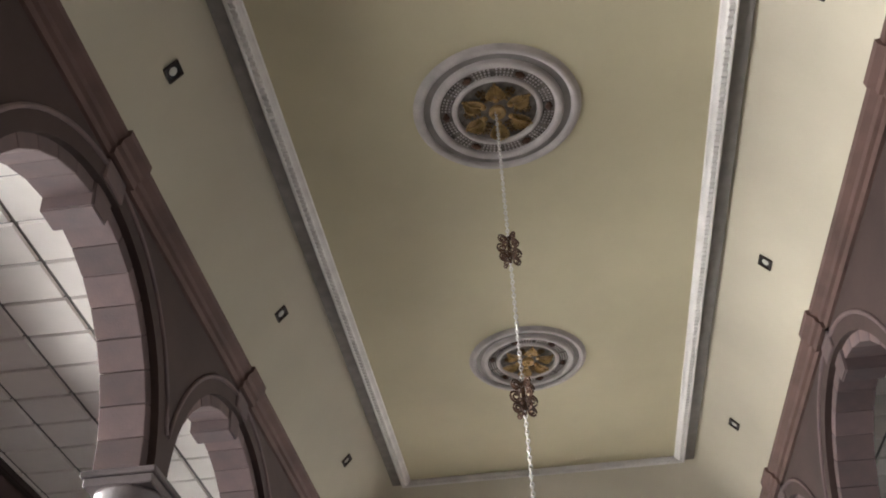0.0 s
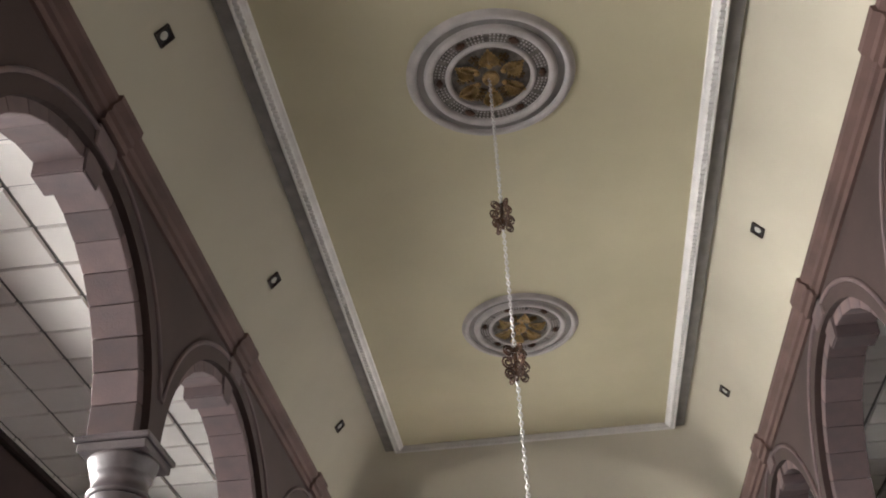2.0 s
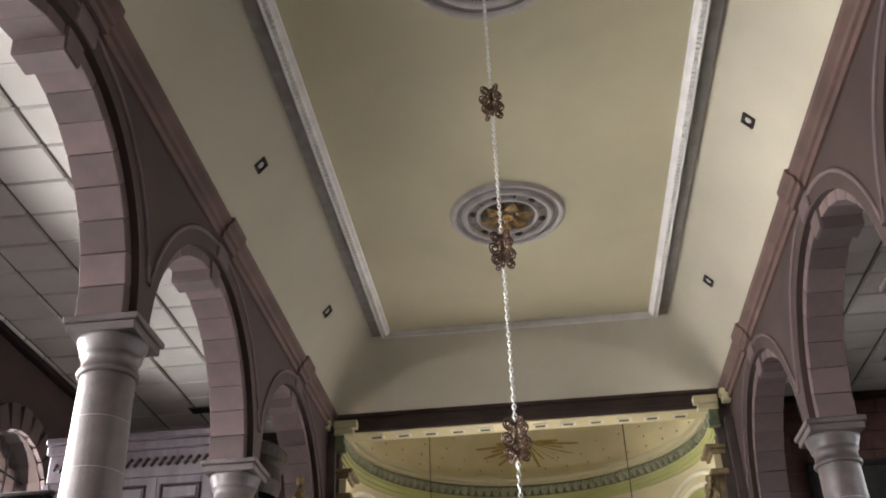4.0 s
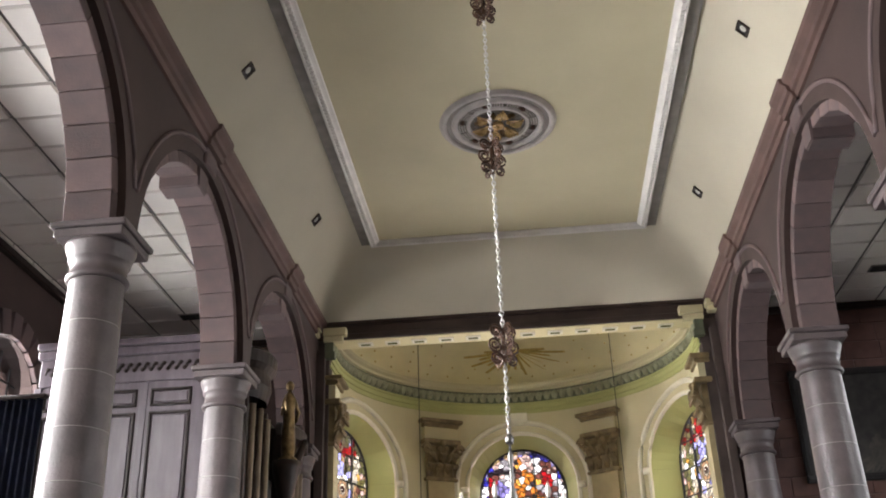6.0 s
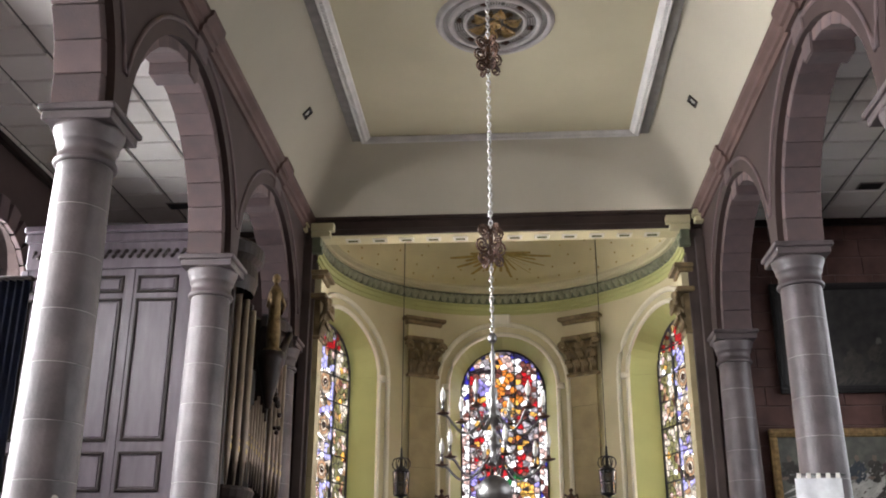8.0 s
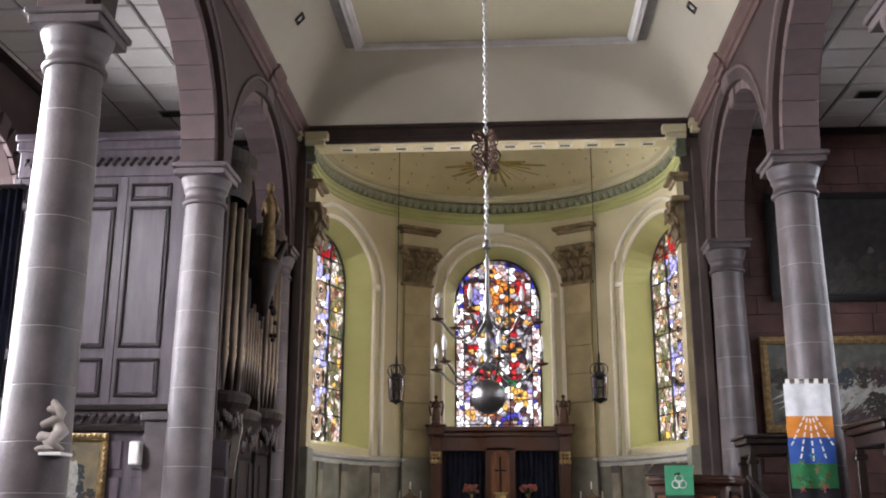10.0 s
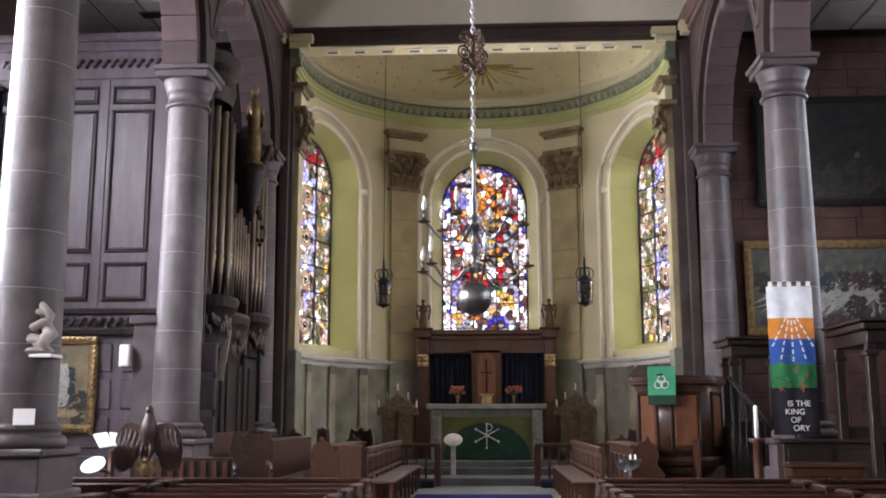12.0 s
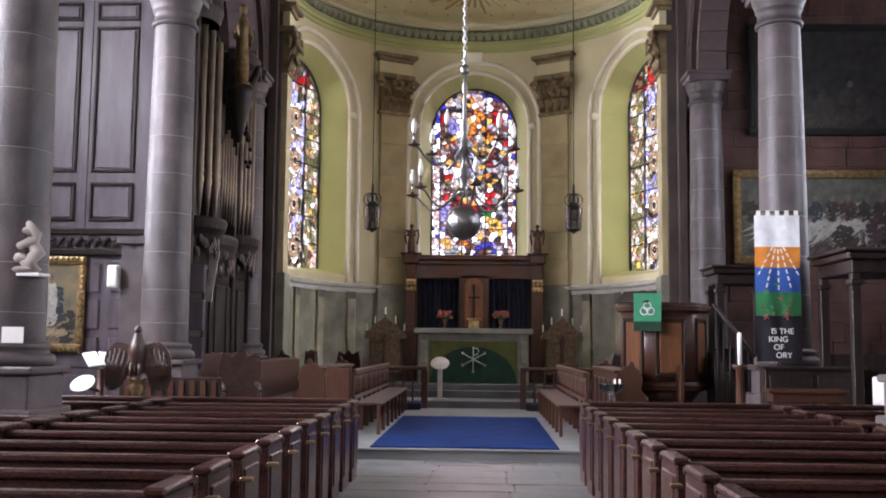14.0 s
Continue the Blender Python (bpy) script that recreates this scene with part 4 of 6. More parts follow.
for s in (-1, 1):
    for ang in (30.4, 90.0):
        t = s * ang
        pl = thing("pilaster", (0, 0, 0), "buff stone pilaster with a carved leafy capital" if ang < 80 else "pilaster at the apse mouth with a carved leafy capital", "pilaster", "apse pilasters")
        q = apse_pt(t, APSE_R)
        pl.matrix_basis = pose(q[0], q[1] if ang < 80 else 20.92, 0, 0, 0, -t)
        wdt = .36 if ang < 80 else .24
        zs = [2.95, 3.6, 4.25, 4.95, 5.65, 6.45, 7.2]
        part("plinth", box(B(), (-wdt - .05, -.16, 0), (wdt + .05, .15, 2.95), .015), MARBLE, pl)
        for a, b in zip(zs, zs[1:]):
            part("block", box(B(), (-wdt, -.11, a + .003), (wdt, .15, b - .003), .006), PILAST, pl)
        grow = Matrix.Translation((0, 0, 7.2)) @ Matrix.Diagonal((1.17, 1.2, 1.35, 1)) @ Matrix.Translation((0, 0, -7.2))
        bell = box(box(B(), (-wdt - .02, -.13, 7.20), (wdt + .02, .1, 7.26), .015), (-wdt + .03, -.10, 7.255), (wdt - .03, .1, 7.86), .01)
        cap = part("capital", bell, CAPST, pl, "brown carved leafy capital")
        cap.matrix_basis = grow
        for z, n, reach in ((7.28, 4, .10), (7.46, 3, .15)):
            for k in range(n):
                x, leaf = (-wdt + .08) + (2 * wdt - .16) * k / (n - 1), B()
                for dx in (-.05, 0, .05):
                    tube(leaf, [(x + dx * .6, -.10, z), (x + dx, -.13, z + .13), (x + dx * 1.1, -.13 - reach * .7, z + .22), (x + dx, -.13 - reach, z + .19), (x + dx * .8, -.12 - reach, z + .14)], .034, 6, .7)
                part("leaf", leaf, CAPST, cap)
        for sd in (-1, 1):
            pts = [(sd * (wdt + .03 + .10 * math.cos(a) * (1 - a / 13)), -.24, 7.76 + .10 * math.sin(a) * (1 - a / 13)) for a in [i * .6 for i in range(17)]]
            vol = tube(tube(B(), pts, .032, 7), [(sd * .1, -.12, 7.5), (sd * .2, -.18, 7.66), (sd * (wdt + .02), -.22, 7.84)], .04, 7)
            part("volute", ball(vol, (sd * .09, -.2, 7.78), .06, 8), CAPST, cap)
        part("rosette", ball(B(), (0, -.22, 7.88), .07, 8), CAPST, cap)
        part("abacus", box(B(), (-wdt - .08, -.22, 7.87), (wdt + .08, .1, 7.96), .02), CAPST, pl).matrix_basis = grow
        part("entablature_block", box(B(), (-wdt - .02, -.12, 7.96), (wdt + .02, .1, 8.20), .01), APSE, pl).matrix_basis = grow
        part("cornice_block", box(box(B(), (-wdt - .06, -.17, 8.20), (wdt + .06, .1, 8.27), .012), (-wdt - .13, -.25, 8.27), (wdt + .13, .1, 8.34), .015), CAPST, pl).matrix_basis = grow

# dado of marble slabs with a moulded cap
plan = [apse_pt(t, APSE_R - .02) for t in range(-90, 91, 3)]
dado = structure("dado", sweep(B(), [(0, 0), (.03, 0), (.03, .3), (.0, .3)], [(x, y, .3, nx, ny) for x, y, nx, ny in plan]), MARBLEW, "marble dado of grey green slabs round the apse", "dado")
part("dado_cap", sweep(B(), [(0, 0), (.03, 0), (.05, .08), (.12, .12), (.13, .18), (.0, .22)], [(x, y, 2.72, nx, ny) for x, y, nx, ny in plan]), MARBLEW, dado)
for k in range(-6, 6):
    for a0, a1, dp, z0, h, m, nm in ((k * 15 + .4, k * 15 + 11.2, .03, .61, 2.1, MARBLE, "marble_slab"), (k * 15 + 11.6, k * 15 + 14.8, .07, .61, 1.94, MARBLE2, "marble_strip"), (k * 15 + 11.4, k * 15 + 15.0, .085, 2.55, .17, BROWNM, "strip_cap")):
        bm = B()
        sweep(bm, [(0, 0), (dp, 0), (dp, h), (0, h)], [(x, y, z0, nx, ny) for x, y, nx, ny in (apse_pt(a0 + (a1 - a0) * i / 3, APSE_R - .01) for i in range(4))])
        part(nm, bm, m, dado)

# frieze leaves, stars, rays and mouth panels
bm = B()
for t in range(-88, 89, 3):
    q = apse_pt(t, APSE_R - .075)
    ball(bm, (q[0], q[1], 9.40), .095, 6, (1, .6, 1.3))
    q = apse_pt(t + 1.5, APSE_R - .08)
    ball(bm, (q[0], q[1], 9.46), .05, 5)
for s in (-1, 1):
    for y in (EAST + .15, EAST + .38, EAST + .6):
        ball(bm, (APSE_X + s * (APSE_R - .075), y, 9.40), .08, 6, (1, 1, 1.3))
tagged(part("frieze_leaf", bm, LEAFG, entab, "grey green leaf carving"), kind="stuff")


def dome_pt(t, e):
    return Vector((APSE_X + DR * math.cos(e) * math.sin(radians(t)), APSE_Y + DR * math.cos(e) * math.cos(radians(t)), DZ + DH * math.sin(e)))


bm = B()
for row in range(1, 7):
    e = row * .13
    n = 22 - row * 2
    for k in range(n):
        t = -80 + 160 * (k + .5 * (row % 2) + .25) / n
        if abs(t) < 24 and row > 2:
            continue
        ball(bm, dome_pt(t, e) - Vector((0, .012, .012)), .026, 5)
tagged(part("star", bm, GOLDP, dome, "small painted gold star"), kind="stuff")
c0 = dome_pt(0, .46)
for k in range(17):
    a = math.pi * (k + .5) / 17 + math.pi
    ln = (1.15 if k % 2 else .85) * (1 if k not in (0, 16) else .8)
    bm = B()
    row = []
    for i in range(6):
        u = i / 5
        w = .02 + .035 * u * (1.2 - u)
        t = math.degrees(ln * u * math.cos(a) / 3.1)
        e = .50 + ln * u * math.sin(a) * .30
        d = math.degrees(w / 3.1)
        row.append((dome_pt(t - d * abs(math.sin(a)), e + w * abs(math.cos(a)) * .5) - Vector((0, .02, .015)), dome_pt(t + d * abs(math.sin(a)), e - w * abs(math.cos(a)) * .5) - Vector((0, .02, .015))))
    for a0, b0 in zip(row, row[1:]):
        bm.faces.new([bm.verts.new(p) for p in (a0[0], a0[1], b0[1], b0[0])])
    part("ray", bm, GOLDP, dome, "painted gold sun ray")
mouth = structure("trim_mouth_soffit", box(B(), (-APSE_R + .02, EAST + .025, 9.56), (APSE_R - .02, EAST + .56, 9.70)), DOME, "pale yellow soffit with a row of small sunk panels", "soffit")
pm = mesh_of("mouth_panel", box(B(), (-.17, -.12, -.025), (.17, .12, .02), .012), WHITEC)
slot = mesh_of("panel_slot", box(B(), (-.11, -.055, -.03), (.11, .055, .0), .004), OLIVE)
for k in range(12):
    at = Matrix.Translation((-3.36 + .61 * k, EAST + .30, 9.56))
    p_ = piece("panel", pm, mouth, at)
    piece("sunk_field", slot, p_, Matrix.Identity(4))

# glowing sky behind the windows
def glow(name, strength, color=(1, 1, 1)):
    m = bpy.data.materials.new(name)
    m.use_nodes = True
    b = m.node_tree.nodes["Principled BSDF"]
    b.inputs["Base Color"].default_value = (0.8, 0.8, 0.8, 1)
    b.inputs["Emission Color"].default_value, b.inputs["Emission Strength"].default_value = (*color, 1), strength
    return m


SKYGLOW = glow("bright overcast sky", 8.0, (0.93, 0.97, 1.0))
tagged(part("backdrop", box(B(), (-22, 33, -1), (22, 33.05, 24)), SKYGLOW), "bright pale sky outside the apse windows", "sky", kind="structure")
for s in (-1, 1):
    ob = part("backdrop", box(B(), (s * 22.0, -8, -.1), (s * 22.05, 33, 24)), SKYGLOW)
    tagged(ob, "bright pale sky outside the aisle windows", "sky", kind="structure")

# entablature returns at the apse mouth
for s in (-1, 1):
    bm, xa = B(), APSE_X + s * APSE_R
    box(bm, (xa - s * .40, EAST - .22, 9.62), (xa + s * .12, EAST + .02, 9.80), .015)
    box(bm, (xa - s * .32, EAST - .16, 9.50), (xa + s * .12, EAST + .02, 9.62), .015)
    box(bm, (xa + s * .16, EAST - .40, 9.72), (xa + s * .50, EAST - .12, 9.86), .015)
    box(bm, (xa + s * .20, EAST - .34, 9.60), (xa + s * .46, EAST - .12, 9.72), .015)
    ret = structure("trim_entablature_return", bm, APSE, "cream moulded end of the apse entablature", "cornice")
    part("frieze", box(box(B(), (xa - s * .10, EAST - .12, 9.28), (xa + s * .10, EAST + .02, 9.50), .01), (xa - s * .14, EAST - .14, 9.12), (xa + s * .10, EAST + .02, 9.28), .01), GREENG, ret, "grey green end of the frieze")


# ---- pews ----
def build_pew(length, aisle_end):
    """A pew from x = 0 to its length, its back's top edge at y = 0, facing +y."""
    p = thing("pew", (0, 0, 0), "dark stained wooden pew with panelled ends and a capped back", "pew", "nave pews")
    part("back", box(B(), (.05, -.015, .10), (length - .05, .02, .775), .004), PEW, p)
    part("top_rail", box(box(B(), (.05, -.045, .775), (length - .05, .05, .825), .012), (.05, .02, .70), (length - .05, .035, .775)), PEW, p)
    part("seat", box(B(), (.05, .06, .42), (length - .05, .46, .46), .01), PEW, p)
    part("book_ledge", box(B(), (.05, -.17, .68), (length - .05, -.016, .70), .004), PEW, p)
    part("plinth", box(B(), (.05, .40, 0), (length - .05, .43, .42)), PEW, p)
    for x0, x1 in ((0, .06), (length - .06, length)):
        e = part("bench_end", box(B(), (x0, -.10, 0), (x1, .36, .82), .01), PEW, p)
        cap = B()
        box(cap, (x0 - .02, -.13, .82), (x1 + .02, .30, .86), .012)
        tube(cap, [(x0 - .015, .325, .825), (x1 + .015, .325, .825)], .02, 8)
        part("cap", cap, PEW, e)
        xo = x0 if x0 == 0 else x1
        part("panel", box(B(), (xo - .012, -.05, .15), (xo + .012, .31, .76), .01), PEW, e)
    if aisle_end is not None:
        x = -.03 if aisle_end == 0 else length + .03
        part("catch", box(B(), (x - .02, -.19, .70), (x + .05, -.13, .725), .006), BRASS, p, "small brass catch")
    return p


PY = [10.85 - .71 * k for k in range(11)]
for s in (-1, 1):
    inner = build_pew(2.16, 0 if s > 0 else 1)
    outer = build_pew(4.4, None)
    xi = 1.24 if s > 0 else -1.22 - 2.16
    xo = 3.43 if s > 0 else -3.41 - 4.4
    inner.matrix_basis, outer.matrix_basis = pose(xi, PY[0], 0), pose(xo, PY[0], 0)
    for y in PY[1:]:
        copy_thing(inner, pose(xi, y, 0))
        if not abs((y + .1) - COL_Y[2]) < .75 and not abs((y + .1) - COL_Y[3]) < .75:
            copy_thing(outer, pose(xo, y, 0))
        else:
            side_pew = build_pew(2.5, None)
            side_pew.matrix_basis = pose(5.3 if s > 0 else -7.8, y, 0)
    # low front to the first row
    fr = thing("pew_partition", (s * 4.6, PY[0] + .62, 0), "dark panelled wooden screen before the first pew", "partition")
    part("board", box(B(), (-3.3, 0, 0), (3.3, .04, .80), .005), PEW, fr)
    part("cap", box(B(), (-3.3, -.03, .80), (3.3, .07, .85), .012), PEW, fr)
    for k in range(9):
        part("panel", box(B(), (-3.15 + .71 * k, -.012, .14), (-2.6 + .71 * k, .052, .70), .012), PEW, fr)

# ---- nave paving in the middle aisle ----
rnd = random.Random(3)
y = 12.86
while y > 3.4:
    d = .48 + .16 * rnd.random()
    x = -1.3
    while x < 1.25:
        w = min(.55 + .4 * rnd.random(), 1.3 - x)
        if 1.3 - x - w < .25:
            w = 1.3 - x
        t = .012 + .006 * rnd.random()
        part("flagstone", box(B(), (x + .006, y - d + .006, 0.002), (x + w - .006, y - .006, t), .005), FLAG, nave_floor)
        x += w
    y -= d

# ---- chancel ----
cp = thing("carpet", (-.06, 15.75, .15), "dark blue carpet laid along the chancel floor", "carpet")
part("woven_sheet", box(B(), (-1.22, -2.75, .002), (1.22, 2.75, .018), .006), CARPET, cp)


def build_stall_row(length, nseat):
    """An open-backed bench with spindles along y, its seat towards +x."""
    p = thing("choir_bench", (0, 0, 0), "dark oak choir bench with an open spindle back", "bench", "choir benches")
    part("seat", box(B(), (0, 0, .42), (.40, length, .46), .012), OAK, p)
    part("top_rail", box(B(), (-.05, 0, .86), (.03, length, .95), .015), OAK, p)
    part("lower_rail", box(B(), (-.03, 0, .50), (.01, length, .56), .008), OAK, p)
    for k in range(nseat * 5):
        y = length * (k + .5) / (nseat * 5)
        part("spindle", lathe(B(), [(.012, .56), (.018, .63), (.012, .70), (.018, .78), (.012, .86)], 7, (-.01, y, 0)), OAK, p)
    for k in range(nseat + 1):
        y = .03 + (length - .06) * k / nseat
        for x in (0.02, .36):
            part("leg", box(B(), (x - .025, y - .025, 0), (x + .025, y + .025, .42), .005), OAK, p)
        part("back_post", box(B(), (-.05, y - .03, 0), (.0, y + .03, .92), .006), OAK, p)
    part("end_panel", box(B(), (-.42, -.04, 0), (-.06, .02, .98), .02), OAK, p, "panelled oak end board")
    return p


bl = build_stall_row(5.4, 7)
bl.matrix_basis = pose(-1.72, 14.8, .15)
br = build_stall_row(5.4, 7)
br.matrix_basis = pose(1.68, 20.2, .15, 0, 0, 180)


def build_choir_stall(length, high):
    p = thing("choir_stall", (0, 0, 0), "carved oak choir stall with a sloping book desk", "choir stall", "choir stalls")
    part("front", box(B(), (0, 0, 0), (.05, length, high), .01), OAK, p)
    part("desk", box(B(), (-.32, 0, high - .02), (.09, length, high + .03), .012), OAK, p)
    n = max(2, int(length / .55))
    for k in range(n):
        y0 = length * k / n
        part("panel", box(B(), (.03, y0 + .07, .14), (.066, y0 + length / n - .07, high - .14), .02), OAK, p)
    for y in (0, length):
        bm = prism(B(), [(-.44, 0), (-.44, high * .55), (-.36, high * .66), (-.30, high * .72), (-.36, high * .86), (-.30, high + .04), (-.18, high + .12), (-.04, high + .07), (.02, high - .04), (.08, high - .10), (.08, 0)], y - .035, y + .035)
        bmesh.ops.bevel(bm, geom=list(bm.edges), offset=.012, segments=1, affect='EDGES')
        lathe(bm, [(.02, high + .06), (.045, high + .09), (.05, high + .12), (.025, high + .16), (.005, high + .18)], 10, (-.18, y, 0))
        part("stall_end", bm, OAK, p)
    part("bench", box(B(), (-.95, .04, .40), (-.55, length - .04, .45), .01), OAK, p)
    part("bench_back", box(B(), (-1.02, .04, 0), (-.95, length - .04, high + .12), .012), OAK, p)
    return p


for x, y, ln, h, rz in ((-2.35, 15.6, 3.4, .92, 0), (-3.45, 15.9, 3.0, 1.02, 0), (2.35, 19.2, 3.2, .92, 180)):
    st = build_choir_stall(ln, h)
    st.matrix_basis = pose(x, y, .15, 0, 0, rz)


def build_carved_chair():
    c = thing("carved_armchair", (0, 0, 0), "dark carved oak armchair with a curved back", "chair", "sanctuary chairs")
    part("seat", box(B(), (-.28, -.25, .42), (.28, .25, .48), .02), EAGLE, c)
    bm = B()
    pts = [(-.28, 0), (-.30, .5), (-.24, .72), (-.1, .66), (0, .74), (.1, .66), (.24, .72), (.30, .5), (.28, 0)]
    for y in (.22, .28):
        bm.faces.new([bm.verts.new((x, y, .46 + z)) for x, z in pts])
    n = len(pts)
    bm.verts.ensure_lookup_table()
    for k in range(n):
        bm.faces.new((bm.verts[k], bm.verts[(k + 1) % n], bm.verts[n + (k + 1) % n], bm.verts[n + k]))
    part("backrest", bm, EAGLE, c)
    for x in (-.25, .25):
        part("armrest", tube(B(), [(x, .24, .74), (x, -.05, .72), (x, -.24, .70), (x, -.28, .64)], .03, 8), EAGLE, c)
        for y in (-.22, .22):
            part("leg", lathe(B(), [(.03, 0), (.035, .1), (.022, .2), (.035, .32), (.03, .43)], 10, (x, y, 0)), EAGLE, c)
        part("arm_post", lathe(B(), [(.02, .48), (.03, .58), (.02, .70)], 8, (x, -.22, 0)), EAGLE, c)
    return c


ac = build_carved_chair()
ac.matrix_basis = pose(-2.95, 19.6, .15, 0, 0, 120)
for x, y, rz in ((-2.3, 19.75, 150), (-3.3, 14.3, 20), (2.75, 19.8, 215)):
    copy_thing(ac, pose(x, y, .15, 0, 0, rz))

# communion rails
for s in (-1, 1):
    r = thing("communion_rail", (0, 0, 0), "dark oak communion rail with turned balusters", "rail", "communion rails")
    a, b = sorted((s * .97, s * 3.55))
    yr = 20.95
    part("top_rail", box(B(), (a, yr - .08, .94), (b, yr + .08, 1.02), .02), OAK, r)
    part("bottom_rail", box(B(), (a, yr - .05, .20), (b, yr + .05, .27), .01), OAK, r)
    for k in range(13):
        x = a + .1 + (b - a - .2) * k / 12
        part("baluster", lathe(B(), [(.03, .27), (.02, .32), (.035, .42), (.02, .62), (.028, .80), (.02, .86), (.03, .94)], 10, (x, yr, 0)), OAK, r)
    for x in (a + .05, b - .05):
        part("post", box(B(), (x - .06, yr - .06, .15), (x + .06, yr + .06, .94), .01), OAK, r)
    kn = thing("kneeler", (s * 2.0, 20.55, .15), "long dark blue padded kneeler", "kneeler", "kneelers")
    part("cushion", box(B(), (-.95, -.15, 0), (.95, .15, .16), .04), NAVY, kn)

# altar
al = thing("altar", (0, 23.35, .58), "white marble altar with a green cloth frontal", "altar")
part("slab", box(B(), (-1.42, -.08, 1.15), (1.36, .75, 1.28), .02), ALTARM, al)
part("body", box(B(), (-1.30, .05, 0), (1.24, .7, 1.15), .01), ALTARM, al)
for x in (-1.2, 1.14):
    leg = part("scroll_bracket", box(box(B(), (x - .12, -.03, 0), (x + .12, .1, 1.15), .02), (x - .09, -.06, .45), (x + .09, .0, 1.0), .03), ALTARM, al)
part("superfrontal", box(B(), (-1.05, .0, .02), (.99, .03, .98), .006), OLIVE, al, "olive green cloth")
bm = B()
prism(bm, [(-.03 + 1.0 * math.cos(a), .03 + .82 * math.sin(a)) for a in [math.pi * i / 30 for i in range(31)]], -.02, -.004)
part("frontal", bm, CLOTHG, al, "dark green embroidered cloth")
bm = B()
for (x0, z0, x1, z1) in ((0, .28, 0, .82), (-.25, .42, .27, .70), (-.25, .70, .27, .42)):
    tube(bm, [(x0 - .03, -.04, z0), (x1 - .03, -.04, z1)], .014, 6)
    for x, z in ((x0, z0), (x1, z1)):
        ball(bm, (x - .03, -.04, z), .03, 6)
tube(bm, [(-.03, -.04, .81), (.06, -.04, .82), (.10, -.04, .75), (.06, -.04, .67), (-.03, -.04, .66)], .013, 6)
part("embroidery", bm, PAPER, al, "white chi and rho device")

# reredos
rd = thing("reredos", (0, 24.45, .45), "dark carved oak reredos with gilded capitals and blue curtains", "reredos")
part("back_panel", box(B(), (-1.62, .25, 0), (1.56, .33, 2.95), .01), DARK, rd)
part("cornice", box(box(B(), (-1.66, -.02, 2.98), (1.60, .35, 3.10), .02), (-1.72, -.1, 3.10), (1.66, .35, 3.22), .02), OAK, rd)
part("frieze", box(B(), (-1.55, .02, 2.65), (1.49, .3, 2.98), .01), OAK, rd)
for x in (-1.58, 1.52):
    pl = part("pilaster", box(box(B(), (x - .17, -.12, 0), (x + .17, .3, 1.45), .015), (x - .13, -.08, 1.45), (x + .13, .3, 2.98), .015), OAK, rd)
    cp_ = box(B(), (x - .13, -.12, 2.55), (x + .13, -.08, 2.62), .01)
    for k in range(3):
        ball(cp_, (x - .09 + .09 * k, -.11, 2.38), .055, 8, (1, .7, 1.3))
        ball(cp_, (x - .09 + .09 * k, -.12, 2.50), .05, 8, (1, .7, 1))
    part("capital", cp_, GOLD, pl, "gilded carved capital")
    part("cap_block", box(box(B(), (x - .26, -.2, 3.22), (x + .26, .33, 3.27), .02), (x - .2, -.15, 3.02), (x + .2, .33, 3.23), .02), OAK, rd)
for x0, x1 in ((-1.35, -.42), (.36, 1.30)):
    bm = B()
    n = 36
    rows = [[bm.verts.new((x0 + (x1 - x0) * k / n, .20 + .03 * math.sin(k * 1.3), z)) for k in range(n + 1)] for z in (1.2, 2.65)]
    for k in range(n):
        bm.faces.new((rows[0][k], rows[0][k + 1], rows[1][k + 1], rows[1][k])).smooth = True
    part("curtain", bm, NAVY, rd, "dark blue hanging curtain")
bm = box(B(), (-.40, .02, 1.2), (.34, .24, 2.75), .02)
part("centre_panel", bm, OAK, rd)
bm = B()
pts = [(-.25, 1.45), (.19, 1.45), (.19, 2.45)] + [(-.03 + .22 * math.cos(a), 2.45 + .22 * math.sin(a)) for a in [math.pi * i / 10 for i in range(1, 10)]] + [(-.25, 2.45)]
prism(bm, pts, -.02, .015)
part("niche", bm, HONEY, rd, "honey brown carved niche panel")
part("tabernacle", box(box(B(), (-.16, -.2, 1.25), (.10, .0, 1.62), .015), (-.2, -.22, 1.62), (.14, .02, 1.67), .01), GOLD, rd, "small gilded tabernacle")
part("cross", box(box(B(), (-.05, -.04, 1.67), (-.01, .0, 2.5), .008), (-.17, -.035, 2.16), (.11, -.005, 2.2), .008), DARK, rd, "dark standing cross")


def build_angel():
    bm = B()
    lathe(bm, [(.12, 0), (.12, .04), (.10, .05), (.11, .12), (.09, .3), (.07, .42), (.085, .5), (.07, .56), (.03, .60), (.03, .62)], 12)
    ball(bm, (0, 0, .67), .052, 10)
    for sd in (-1, 1):
        tube(bm, [(sd * .05, .05, .52), (sd * .15, .09, .58), (sd * .17, .09, .44), (sd * .13, .07, .22)], .04, 6, .5)
        tube(bm, [(sd * .08, -.02, .52), (sd * .10, -.08, .42), (sd * .03, -.12, .44)], .025, 6)
    return bm


for x in (-1.58, 1.52):
    st = part("statue", build_angel(), BRONZE)
    st.matrix_basis = pose(x, 24.45, 3.72)
    tagged(st, "small winged bronze statue standing on the reredos", "statue", "reredos statues")

